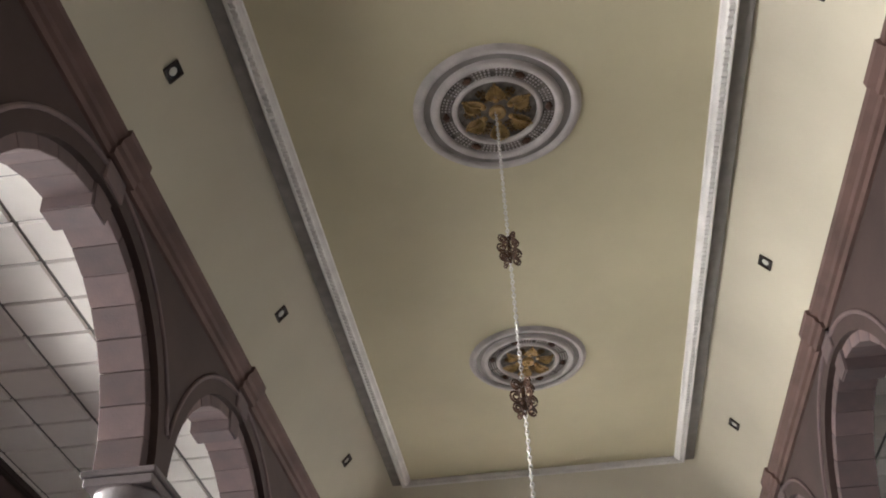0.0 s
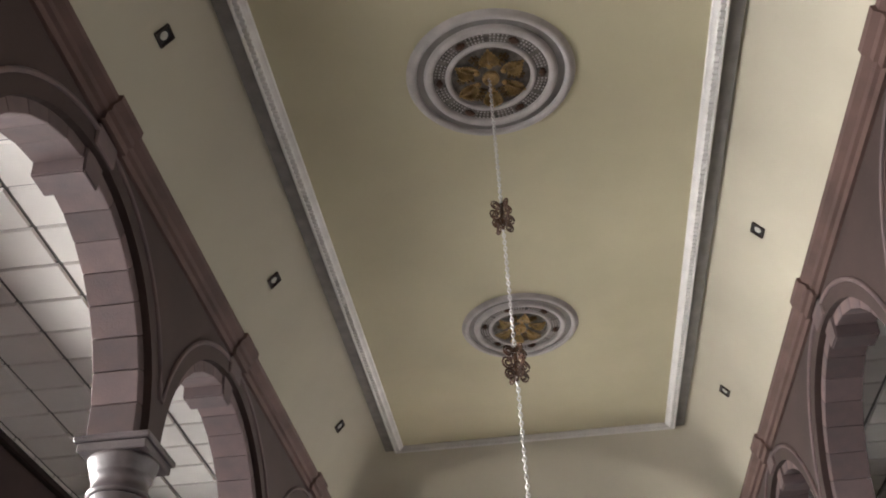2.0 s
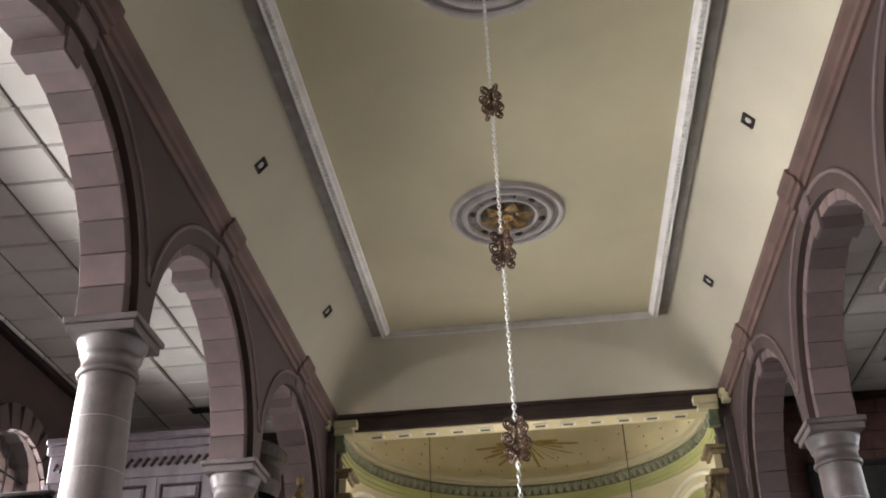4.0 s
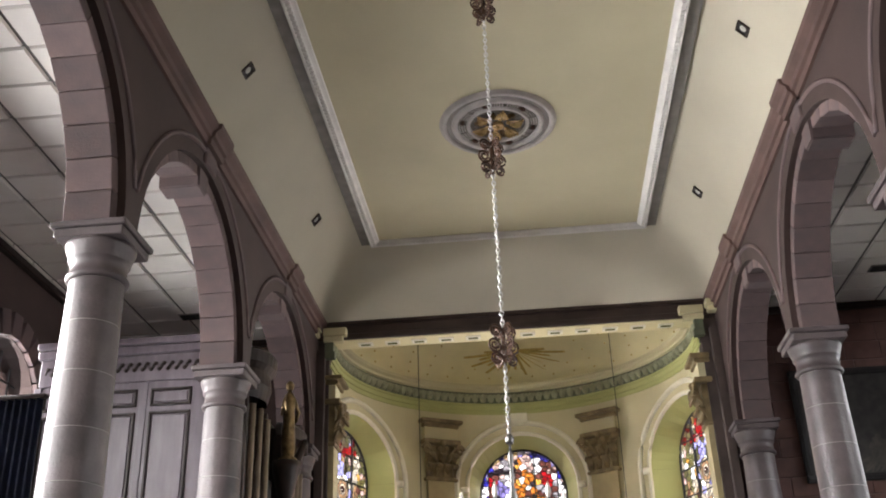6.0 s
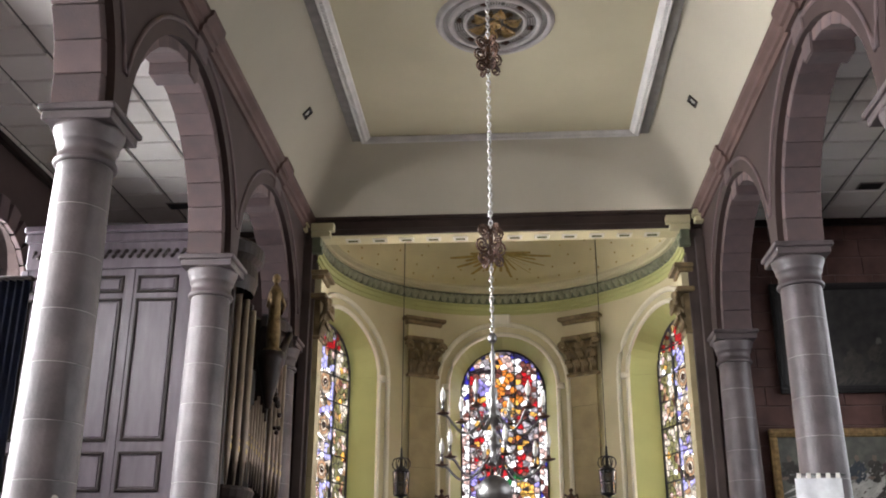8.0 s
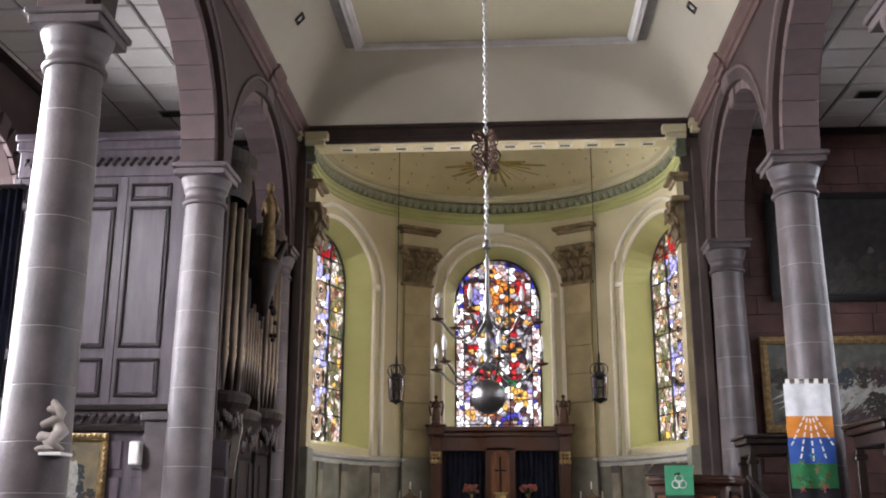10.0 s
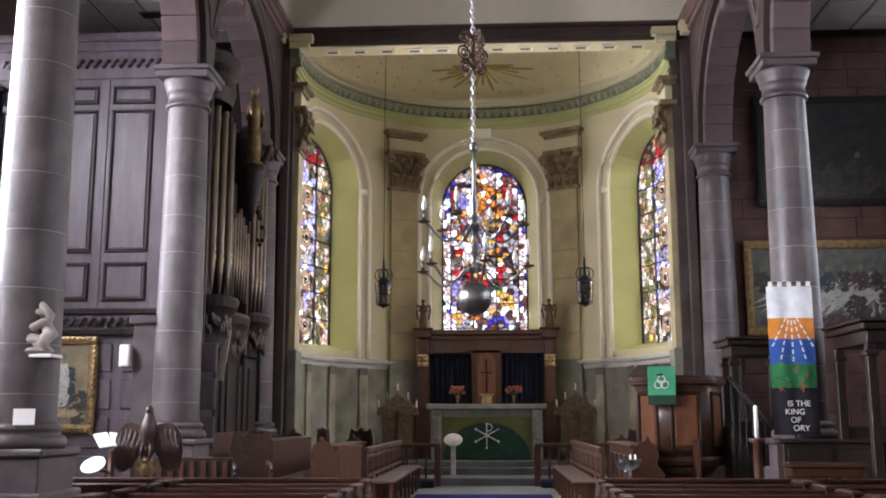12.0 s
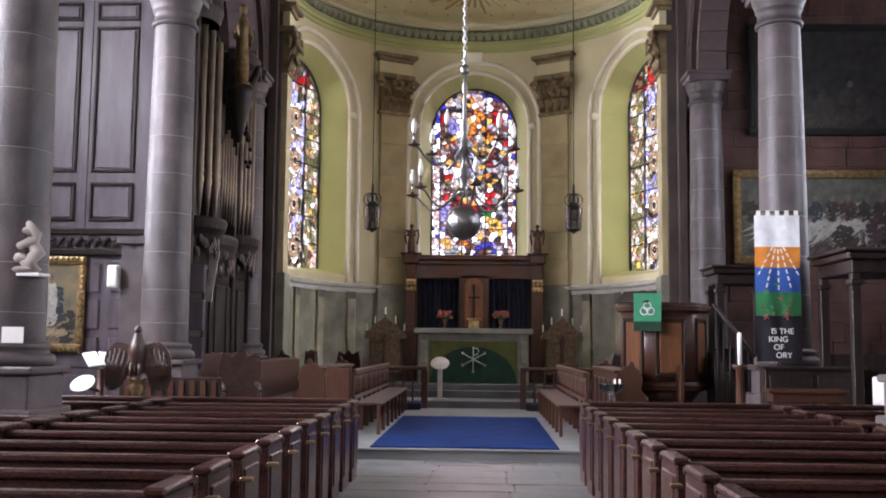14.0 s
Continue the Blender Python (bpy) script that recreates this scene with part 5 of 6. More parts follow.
for x in (-.72, .62):
    v = thing("flower_vase", (x, 23.95, 1.86), "small vase of pink flowers on the altar", "flowers", "altar flowers")
    part("vase", lathe(B(), [(.04, 0), (.05, .01), (.02, .05), (.03, .10), (.05, .18), (.06, .22)], 12), BRASS, v)
    fl, lf = B(), B()
    rn = random.Random(int(x * 100))
    for k in range(34):
        a, d = rn.random() * 6.28, rn.random() ** .5 * .19
        z = .27 + .14 * rn.random()
        ball(fl, (d * math.cos(a), d * math.sin(a), z), .032 + .015 * rn.random(), 5)
        a2 = rn.random() * 6.28
        tube(lf, [(0, 0, .2), (.15 * math.cos(a2), .15 * math.sin(a2), .26 + .12 * rn.random())], .008, 4)
    tagged(part("bloom", fl, PETAL, v), kind="stuff")
    tagged(part("foliage", lf, LEAF, v), kind="stuff")

# candle stands beside the altar
for s, x in ((-1, -2.08), (1, 2.02)):
    c = thing("candle_stand", (x, 23.2, .45), "carved wooden candle stand with a row of white candles", "candle stand", "candle stands")
    part("post", lathe(B(), [(.20, 0), (.20, .05), (.08, .10), (.06, .3), (.08, .6), (.05, .9), (.08, 1.2), (.06, 1.3)], 12), OAK, c)
    part("panel", box(B(), (-.36, -.03, .35), (.36, .03, 1.25), .02), CARVED, c)
    bm = B()
    pts = [(-.48, 1.25), (-.20, 1.50), (0, 1.66), (.20, 1.50), (.48, 1.25), (.48, 1.15), (-.48, 1.15)]
    for y in (-.06, .06):
        bm.faces.new([bm.verts.new((a, y, b)) for a, b in pts])
    bm.verts.ensure_lookup_table()
    for k in range(7):
        bm.faces.new((bm.verts[k], bm.verts[(k + 1) % 7], bm.verts[7 + (k + 1) % 7], bm.verts[7 + k]))
    part("gable", bm, CARVED, c)
    for a in (-.44, -.24, 0, .24, .44):
        zb = 1.66 - abs(a) * .85
        part("candle_cup", lathe(B(), [(.012, zb), (.04, zb + .03), (.045, zb + .05)], 8, (a, 0, 0)), BRASS, c)
        part("candle", lathe(B(), [(.017, zb + .04), (.017, zb + .20), (.005, zb + .22)], 8, (a, 0, 0)), CANDLE, c)

# hanging lanterns
def build_lantern():
    l = thing("hanging_lantern", (0, 0, 0), "black iron hexagonal lantern with scrolled top on a long chain", "lantern", "apse lanterns")
    bm = B()
    for k in range(6):
        a = radians(60 * k)
        tube(bm, [(.11 * math.cos(a), .11 * math.sin(a), .02), (.13 * math.cos(a), .13 * math.sin(a), .42)], .009, 5)
        for z, r in ((.02, .11), (.22, .12), (.42, .13)):
            b2 = radians(60 * k + 60)
            tube(bm, [(r * math.cos(a), r * math.sin(a), z), (r * math.cos(b2), r * math.sin(b2), z)], .009, 5)
    part("cage", bm, IRON, l)
    part("base", lathe(B(), [(.01, -.05), (.05, -.02), (.11, .0), (.11, .03)], 6), IRON, l)
    part("glazing", lathe(B(), [(.10, .03), (.115, .41)], 6, cap=False), TINTS["white"], l)
    top = part("scroll_top", lathe(B(), [(.13, .42), (.10, .46), (.03, .52), (.015, .84)], 8), IRON, l)
    for k in range(6):
        a = radians(60 * k)
        pts = [((.06 + .08 * math.cos(t)) * math.cos(a), (.06 + .08 * math.cos(t)) * math.sin(a), .55 + .11 * math.sin(t)) for t in [-1.2 + i * .45 for i in range(11)]]
        part("scroll", tube(B(), pts, .010, 5), IRON, top)
    part("chain", tube(B(), [(0, 0, .82), (0, 0, 4.75)], .007, 6), IRON, l)
    return l


ln = build_lantern()
ln.scale = (1.35, 1.35, 1.2)
ln.location = (-2.22, 21.3, 3.93)
copy_thing(ln, pose(2.12, 21.3, 3.93))

# sign stand by the rail
sg = thing("reading_stand", (-.72, 21.3, .30), "pale wooden stand with a small round tilted top", "stand")
part("post", box(B(), (-.05, -.05, 0), (.05, .05, .72), .008), PALE, sg)
part("foot", box(B(), (-.13, -.13, 0), (.13, .13, .04), .01), PALE, sg)
tp = part("top", lathe(B(), [(.02, -.02), (.19, -.015), (.20, .0), (.19, .015), (.02, .02)], 20), PALE, sg)
tp.matrix_basis = pose(0, -.03, .78, 40, 0, 0)

# ---- organ ----
og = thing("organ_case", (0, 0, 0), "dark oak organ case with tall metal pipes, filling the arch", "organ")
OX, OY0, OY1 = -4.75, 15.75, 19.9
part("side_board", box(B(), (-8.2, OY0, .15), (-4.62, OY0 + .1, 7.9)), PURP, og, "faded purple brown panelled side")
part("body", box(B(), (-8.2, OY0 + .1, .15), (OX - .35, OY1 + .3, 6.2)), DARK, og)
part("side_cornice", box(box(box(B(), (-8.25, OY0 - .18, 7.80), (-4.60, OY0 + .1, 7.92), .02), (-8.25, OY0 - .10, 7.64), (-4.60, OY0 + .05, 7.80), .02), (-8.2, OY0 - .04, 7.16), (-4.62, OY0, 7.64), .01), PURP, og)
fz = B()
for z0, n, x0, x1 in ((7.42, 46, -8.1, -4.7), (3.06, 46, -8.1, -4.7)):
    for k in range(n):
        x = x0 + (x1 - x0) * (k + .5) / n
        ball(fz, (x, OY0 - .045, z0 + .05 * (-1) ** k), .04, 6, (1, .5, 1))
        tube(fz, [(x - .04, OY0 - .04, z0 - .05), (x, OY0 - .06, z0 + .06 * (-1) ** k), (x + .04, OY0 - .04, z0 + .05)], .012, 5)
tagged(part("carved_frieze", fz, DARK, og, "dark scrolling leaf carving"), kind="stuff")
part("frieze_rail", box(box(B(), (-8.2, OY0 - .05, 3.18), (-4.62, OY0, 3.28), .015), (-8.2, OY0 - .09, 2.84), (-4.62, OY0, 2.95), .02), DARK, og)
for k in range(3):
    x0 = -6.19 - .95 * k
    x1 = x0 + .71
    for z0, z1 in ((3.40, 4.03), (4.20, 6.62), (6.72, 7.03)):
        p = part("panel", box(B(), (x0 + .06, OY0 - .02, z0 + .06), (x1 - .06, OY0 + .01, z1 - .06), .018), PURP, og)
        fr = B()
        for a, b in (((x0, z0), (x1, z0 + .045)), ((x0, z1 - .045), (x1, z1)), ((x0, z0 + .045), (x0 + .045, z1 - .045)), ((x1 - .045, z0 + .045), (x1, z1 - .045))):
            box(fr, (a[0], OY0 - .035, a[1]), (b[0], OY0 + .01, b[1]), .01)
        part("moulding", fr, DARK, p)
    part("stile", box(B(), (x0 - .18, OY0 - .018, 3.3), (x0 - .06, OY0 + .01, 7.15), .006), PURP, og)
for k in range(4):
    x0 = -6.9 + .85 * k - .6
    for z0, z1 in ((.3, .95), (1.05, 1.55), (1.66, 2.15), (2.25, 2.72)):
        part("lower_panel", box(B(), (x0, OY0 - .035, z0), (x0 + .70, OY0 + .01, z1), .025), PURP, og)
# pipe front towards the nave
def pipe(y, z0, z1, r, x):
    p = part("pipe", lathe(B(), [(r * .25, z0), (r * .95, z0 + .55), (r, z0 + .62), (r, z1), (r * .8, z1)], 14, (x, y, 0)), PIPE, og)
    part("mouth", box(box(B(), (x + r * .75, y - r * .55, z0 + .60), (x + r * 1.08, y + r * .55, z0 + .70), .01), (x + r * .8, y - r * .5, z0 + .78), (x + r * 1.02, y + r * .5, z0 + .82)), GOLDP, p)
for k, y in enumerate((15.98, 16.32, 16.64, 16.94)):
    pipe(y, 3.55, 6.9 - .12 * abs(k - 1.5), .058, -4.62 + .05 * k)
for k in range(7):
    pipe(17.27 + .19 * k, 3.75 - .02 * k, 5.35 - .12 * abs(k - 3), .030, -4.50)
for k, y in enumerate((18.8, 19.12, 19.44, 19.74)):
    pipe(y, 3.55, 6.4, .05, -4.5)
for y, w, z0 in ((15.86, .10, .15), (17.10, .12, .15), (18.64, .12, .15), (19.88, .12, .15)):
    part("post", box(B(), (-4.78, y - w / 2, z0), (-4.52, y + w / 2, 6.9), .015), DARK, og)
for (y0, y1, z, out) in ((15.9, 17.1, 3.45, .42), (17.1, 18.64, 3.3, .25), (18.64, 19.9, 3.45, .36)):
    bm = B()
    n = 12
    ym, hw = (y0 + y1) / 2, (y1 - y0) / 2
    for zz, k in ((z - .75, .25), (z - .45, .45), (z - .2, .8), (z - .1, 1.0), (z + .02, 1.08), (z + .08, 1.0)):
        for i in range(n + 1):
            a = math.pi * i / n
            bm.verts.new((-4.6 + out * k * math.sin(a), ym - hw * (.6 + .4 * k) * math.cos(a), zz))
    bm.verts.ensure_lookup_table()
    for r in range(5):
        for i in range(n):
            q = r * (n + 1) + i
            bm.faces.new((bm.verts[q], bm.verts[q + 1], bm.verts[q + n + 2], bm.verts[q + n + 1]))
    part("corbel", bm, DARK, og, "dark carved pipe corbel")
    cv = B()
    rn = random.Random(int(y0 * 10))
    for k in range(26):
        a = math.pi * (k + .5) / 26
        ball(cv, (-4.60 + out * .7 * math.sin(a), ym - hw * .85 * math.cos(a), z - .25 - .35 * rn.random()), .04 + .03 * rn.random(), 6, (.6, 1, 1.8))
    tagged(part("carving", cv, EAGLE, og), kind="stuff")
for (y0, y1, z, out) in ((15.85, 17.1, 7.15, .42), (18.6, 19.95, 6.55, .36)):
    bm = B()
    ym, hw = (y0 + y1) / 2, (y1 - y0) / 2
    lathe_pts = [(.8, z - .25), (.95, z), (.9, z + .25), (1.1, z + .35), (1.15, z + .55), (1.0, z + .62)]
    n = 14
    for k, zz in lathe_pts:
        for i in range(n + 1):
            a = math.pi * i / n
            bm.verts.new((-4.72 + out * k * math.sin(a), ym - hw * k * math.cos(a), zz))
    bm.verts.ensure_lookup_table()
    for r in range(5):
        for i in range(n):
            q = r * (n + 1) + i
            bm.faces.new((bm.verts[q], bm.verts[q + 1], bm.verts[q + n + 2], bm.verts[q + n + 1]))
    bm.faces.new([bm.verts[5 * (n + 1) + i] for i in range(n + 1)])
    part("tower_cornice", bm, DARK, og)
    part("pipe_shade", box(B(), (-4.85, y0, z - .5), (-4.7, y1, z + .5)), DARK, og)
# black sheet in place of the deep shade between the pipes
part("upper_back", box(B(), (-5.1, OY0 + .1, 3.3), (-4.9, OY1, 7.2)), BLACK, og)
br_ = B()
for k in range(24):
    ball(br_, (-4.35 + .06 * math.sin(k), 18.0 + .035 * k, 6.45 - .06 * k + .3 * math.sin(k * .8)), .09 - .002 * k, 6)
tube(br_, [(-4.4, 18.2, 5.9), (-4.25, 18.7, 6.6), (-4.3, 19.2, 6.9), (-4.4, 19.7, 6.8)], .09, 7, .6)
part("carved_bracket", br_, DARK, og, "dark carved scroll and wing bracket")
bm = B()
lathe(bm, [(.20, 0), (.22, .05), (.15, .10), (.17, .35), (.14, .75), (.13, 1.0), (.17, 1.15), (.10, 1.28), (.05, 1.32), (.05, 1.36)], 14)
ball(bm, (0, 0, 1.45), .10, 12)
tube(bm, [(.12, 0, 1.15), (.2, .1, .95), (.1, .2, .8)], .05, 7)
tube(bm, [(-.12, 0, 1.15), (-.2, .1, .95), (-.02, .2, .85)], .05, 7)
st = part("statue", bm, BRASS)
st.matrix_basis = pose(-4.28, 17.75, 6.15) @ Matrix.Diagonal((.8, .8, 1, 1))
tagged(st, "gilded standing carved statue on the organ case", "statue")
part("statue_pedestal", lathe(B(), [(.05, 5.1), (.12, 5.4), (.2, 5.75), (.26, 6.0), (.27, 6.15)], 12, (-4.3, 17.75, 0)), DARK, og)
part("lower_front", box(B(), (-4.72, OY0 + .1, .15), (-4.6, OY1, 3.0)), DARK, og)
for k in range(5):
    y0 = OY0 + .25 + .78 * k
    part("front_panel", box(B(), (-4.6, y0, .4), (-4.565, y0 + .6, 2.5), .02), DARK, og)
mb = part("music_board", prism(B(), [(-.05, 0), (.05, 0), (.10, .85), (-.05, .85)], -.02, .02), PALE, og, "tilted pale wedge board")
mb.matrix_basis = pose(-4.42, 16.55, 2.15, 0, 4, 0)

# dark hanging curtain in the north aisle
cu = thing("curtained_screen", (-8.2, 15.2, 0), "tall dark navy curtained screen", "screen")
bm = B()
n = 60
rows = [[bm.verts.new((-.68 + 1.1 * k / n, .05 * math.sin(k * .9), z)) for k in range(n + 1)] for z in (.02, 6.80)]
for k in range(n):
    bm.faces.new((rows[0][k], rows[0][k + 1], rows[1][k + 1], rows[1][k])).smooth = True
bmesh.ops.solidify(bm, geom=bm.faces[:], thickness=.02)
part("curtain", bm, NAVY, cu)
part("rail", box(B(), (-.70, -.06, 6.79), (.44, .06, 6.86), .01), DARK, cu)


# ---- framed paintings ----
def painted(name, a, b, mixes):
    m = mat(name, a, 0.5, vary=.3, scale=5.0, second=b, bump=.1, fine=40, island=.35)
    return m


SKYP = painted("golden painted sky", (.30, .24, .12), (.17, .15, .11), 0)
DARKP = painted("dark varnished canvas", (.035, .034, .032), (.012, .012, .014), 0)
GLOOM = painted("gloomy painted brown", (.055, .05, .042), (.025, .024, .022), 0)
SUPP = painted("brown painted room", (.135, .138, .115), (.06, .064, .058), 0)
TBLP = painted("painted white tablecloth", (.42, .42, .39), (.28, .28, .26), 0)
REDP = painted("painted red brown cloth", (.075, .045, .048), (.04, .03, .036), 0)
BLUP = painted("painted blue cloth", (.042, .056, .068), (.025, .032, .042), 0)
FLESH = painted("painted warm ochre", (.20, .15, .12), (.11, .085, .07), 0)
CLOUDP = painted("painted golden cloud", (.46, .36, .20), (.32, .26, .17), 0)
PALEP = painted("painted pale robe", (.52, .51, .45), (.36, .37, .34), 0)


def build_painting(name, at, w, h, frame_mat, fw, canvas, label, shapes, beads=False):
    p = thing(name, at, label, "painting")
    fr = B()
    for a, b in (((-w / 2, -h / 2), (w / 2, -h / 2 + fw)), ((-w / 2, h / 2 - fw), (w / 2, h / 2)), ((-w / 2, -h / 2 + fw), (-w / 2 + fw, h / 2 - fw)), ((w / 2 - fw, -h / 2 + fw), (w / 2, h / 2 - fw))):
        box(fr, (a[0], -.08, a[1]), (b[0], 0, b[1]), .02)
        box(fr, (a[0] + fw * .3, -.10, a[1] + fw * .3), (b[0] - fw * .3, -.05, b[1] - fw * .3), .01)
    part("frame", fr, frame_mat, p)
    if beads:
        bd = B()
        k = -w / 2
        while k < w / 2:
            for z in (-h / 2 + fw * .25, h / 2 - fw * .25):
                ball(bd, (k, -.09, z), .03, 6)
            k += .085
        k = -h / 2
        while k < h / 2:
            for x in (-w / 2 + fw * .25, w / 2 - fw * .25):
                ball(bd, (x, -.09, k), .03, 6)
            k += .085
        tagged(part("beading", bd, frame_mat, p), kind="stuff")
    part("canvas", box(B(), (-w / 2 + fw * .8, -.035, -h / 2 + fw * .8), (w / 2 - fw * .8, -.005, h / 2 - fw * .8)), canvas, p)
    rn = random.Random(len(shapes))
    for i, (x, z, rx, rz, m) in enumerate(shapes):
        bm = B()
        ph = rn.random() * 6
        for j in range(70):
            t, q, g, th = rn.random() * 6.28, .85 * math.sqrt(rn.random()), .09 + .16 * rn.random(), rn.random() * 3
            cx, cz = x + rx * q * math.cos(t), z + rz * q * math.sin(t)
            hw, hh = min(w / 2 - fw, 9), h / 2 - fw
            ring = []
            for k in range(9):
                a = 2 * math.pi * k / 9
                px, pz = g * rx * math.cos(a) * 1.3, g * rz * math.sin(a) * (.7 + .3 * math.sin(2 * a + ph))
                ring.append((max(-hw, min(hw, cx + px * math.cos(.4 * th) - pz * math.sin(.4 * th))), max(-hh, min(hh, cz + px * math.sin(.4 * th) + pz * math.cos(.4 * th)))))
            bm.faces.new([bm.verts.new((a, -.000014 * j, b)) for a, b in ring])
        ob = tagged(part("painted_shape", bm, m, p), kind="stuff")
        ob.matrix_basis = pose(0, -.0375 - .0012 * i, 0)
    return p


build_painting("painting", (-6.74, OY0 - .04, 2.06), 1.14, 1.52, GOLD, .13, SKYP, "tall painting of a pale figure in a beaded gilt frame",
               [(-.2, .2, .2, .5, CLOUDP), (.25, -.35, .25, .3, GLOOM), (0, -.46, .3, .13, FLESH), (-.08, -.44, .2, .08, CLOUDP), (.16, -.46, .16, .07, CLOUDP), (.14, .02, .09, .34, BLUP), (-.10, -.26, .08, .18, BLUP), (.03, .06, .10, .32, PALEP), (.02, -.2, .12, .2, PALEP), (.02, .43, .05, .07, FLESH)], True)
sup = [(0, -.62, 1.9, .17, REDP), (0, -.12, 1.75, .15, TBLP), (0, -.28, 1.7, .1, TBLP)]
rn = random.Random(8)
for k in range(11):
    x = -1.65 + .33 * k
    up = .16 * rn.random()
    sup += [(x, .10 + up * .5, .15 + .05 * rn.random(), .24, (GLOOM, BLUP, GLOOM, REDP)[(k * 3 + k // 4) % 4]), (x + .05 * rn.random(), .34 + up, .05, .07, FLESH), (x - .1, -.02 + up * .3, .08, .035, FLESH)]
sup += [(.95, -.28, .28, .36, REDP), (.2, -.38, .24, .26, GLOOM), (-1.3, -.3, .2, .3, GLOOM)]
build_painting("painting", (7.3, EAST - .06, 4.15), 4.0, 1.95, GOLD, .17, SUPP, "long dark painting of a supper table in a gilt frame", sup)
build_painting("painting", (7.4, EAST - .06, 7.02), 3.5, 2.35, BLACK, .15, DARKP, "large very dark painting in a black frame",
               [(-.2, -.55, .22, .3, GLOOM), (.25, -.35, .16, .22, GLOOM), (.35, -.1, .07, .08, SUPP), (.6, -.6, .2, .3, GLOOM), (-.75, -.4, .14, .3, GLOOM), (.0, -.8, .8, .14, GLOOM)])

# ---- sandstone blocks of the south-east wall ----
EW = bpy.data.objects["wall_east_south"]
rnd = random.Random(11)
z, row = .0, 0
while z < AISLE_Z - .1:
    h = .40
    x = 4.45 - (.35 if row % 2 else 0)
    while x < AISLE_X:
        w = .62 + .35 * rnd.random()
        a, b = max(x, 4.42) + .006, min(x + w, AISLE_X) - .006
        if b - a > .1:
            part("stone_block", box(B(), (a, EAST - .022 - .008 * rnd.random(), z + .006), (b, EAST + .05, min(z + h, AISLE_Z) - .006), .008), BLOCK, EW)
        x += w
    z += h
    row += 1

# ---- things before the north arcade ----
sc = part("sculpture", B(), PALE)
bm = B()
rn = random.Random(2)
tube(bm, [(-.09, 0, 0), (-.13, .03, .12), (-.05, .05, .22), (-.12, 0, .32), (-.05, .02, .42), (.0, 0, .56)], .078, 8, .5)
tube(bm, [(.09, 0, 0), (.05, -.03, .10), (.12, 0, .2), (.06, .03, .3), (.10, 0, .38), (.02, 0, .50)], .075, 8, .55)
tube(bm, [(-.1, 0, .1), (0, -.06, .15), (.1, 0, .11)], .055, 8)
tube(bm, [(-.11, 0, .3), (0, -.05, .26), (.09, 0, .33)], .045, 8)
tube(bm, [(-.06, 0, .4), (0.04, -.03, .42), (.08, 0, .36)], .04, 8)
ball(bm, (0, 0, .03), .14, 10, (1, .8, .35))
sc.data = mesh_of("sculpture", bm, PALE)
sc.matrix_basis = pose(-4.50, 9.90, 2.155) @ Matrix.Diagonal((1.35, 1.1, 1.03, 1))
tagged(sc, "pale twisting abstract carving on a column shelf", "sculpture")
sh = thing("column_shelf", (-4.46, 9.95, 2.12), "thin white shelf fixed to the column", "shelf")
part("board", box(B(), (-.24, -.14, 0), (.18, .14, .035), .006), PAPER, sh)
pq = thing("column_plaque", (-4.47, 9.735, 1.45), "small pale notice on the column", "notice")
part("sheet", box(B(), (-.12, 0, 0), (.10, .012, .16), .003), PAPER, pq)

ea = thing("eagle_lectern", (-4.22, 12.62, 0), "carved dark brown eagle lectern with spread wings", "lectern")
part("column", lathe(B(), [(.26, 0), (.26, .08), (.14, .13), (.09, .3), (.12, .45), (.07, .6), (.07, .8), (.13, .88), (.08, .93), (.12, .97), (.12, 1.0)], 18), BRASS, ea, "turned brass column")
bm = B()
lathe(bm, [(.03, 1.0), (.10, 1.06), (.125, 1.16), (.155, 1.28), (.165, 1.36), (.135, 1.44), (.095, 1.50), (.075, 1.56), (.06, 1.60)], 14)
ball(bm, (0, -.015, 1.60), .070, 10, (1, 1.25, .9))
tube(bm, [(0, -.07, 1.61), (0, -.12, 1.595), (0, -.125, 1.56)], .022, 6, .3)
for sd in (-1, 1):
    tube(bm, [(sd * .07, -.08, 1.18), (sd * .08, -.10, 1.08), (sd * .07, -.10, 1.0)], .045, 7, .6)
    for k in range(3):
        tube(bm, [(sd * .07, -.09, 1.02), (sd * .07 + .03 * (k - 1), -.15, 1.0)], .014, 5)
for k in range(26):
    a, z = 2.4 * k, 1.10 + .0095 * k
    ball(bm, (.125 * math.cos(a) * (1 - .9 * max(0, z - 1.36)), .125 * math.sin(a) * (1 - .9 * max(0, z - 1.36)), z), .022, 6, (1, 1, 1.7))
part("bird_body", bm, EAGLE, ea).scale = (.74, .8, 1)
for sd in (-1, 1):
    out = [(.05, 1.15), (.06, 1.40), (.14, 1.43), (.22, 1.46), (.31, 1.42), (.39, 1.29), (.41, 1.05), (.37, .86), (.29, .83), (.20, .93), (.12, 1.02)]
    bm = prism(B(), [(sd * x, z) for x, z in out], -.03, .04)
    bmesh.ops.bevel(bm, geom=list(bm.edges), offset=.02, segments=2, affect="EDGES")
    for k in range(15):
        f, g = k / 14, 1.30 - .07 * (k % 3)
        tube(bm, [(sd * (.09 + .27 * f), -.028, g + .07 * math.sin(f * 3)), (sd * (.11 + .26 * f), -.036, 1.14), (sd * (.17 + .20 * f), -.026, .90 - .05 * math.sin(f * 3) + .02 * (k % 2))], .011, 5, .6)
    part("wing", bm, EAGLE, ea).scale = (1.13, 1, 1)
ea.matrix_basis = ea.matrix_basis @ Matrix.Diagonal((.95, 1.0, 1.015, 1))
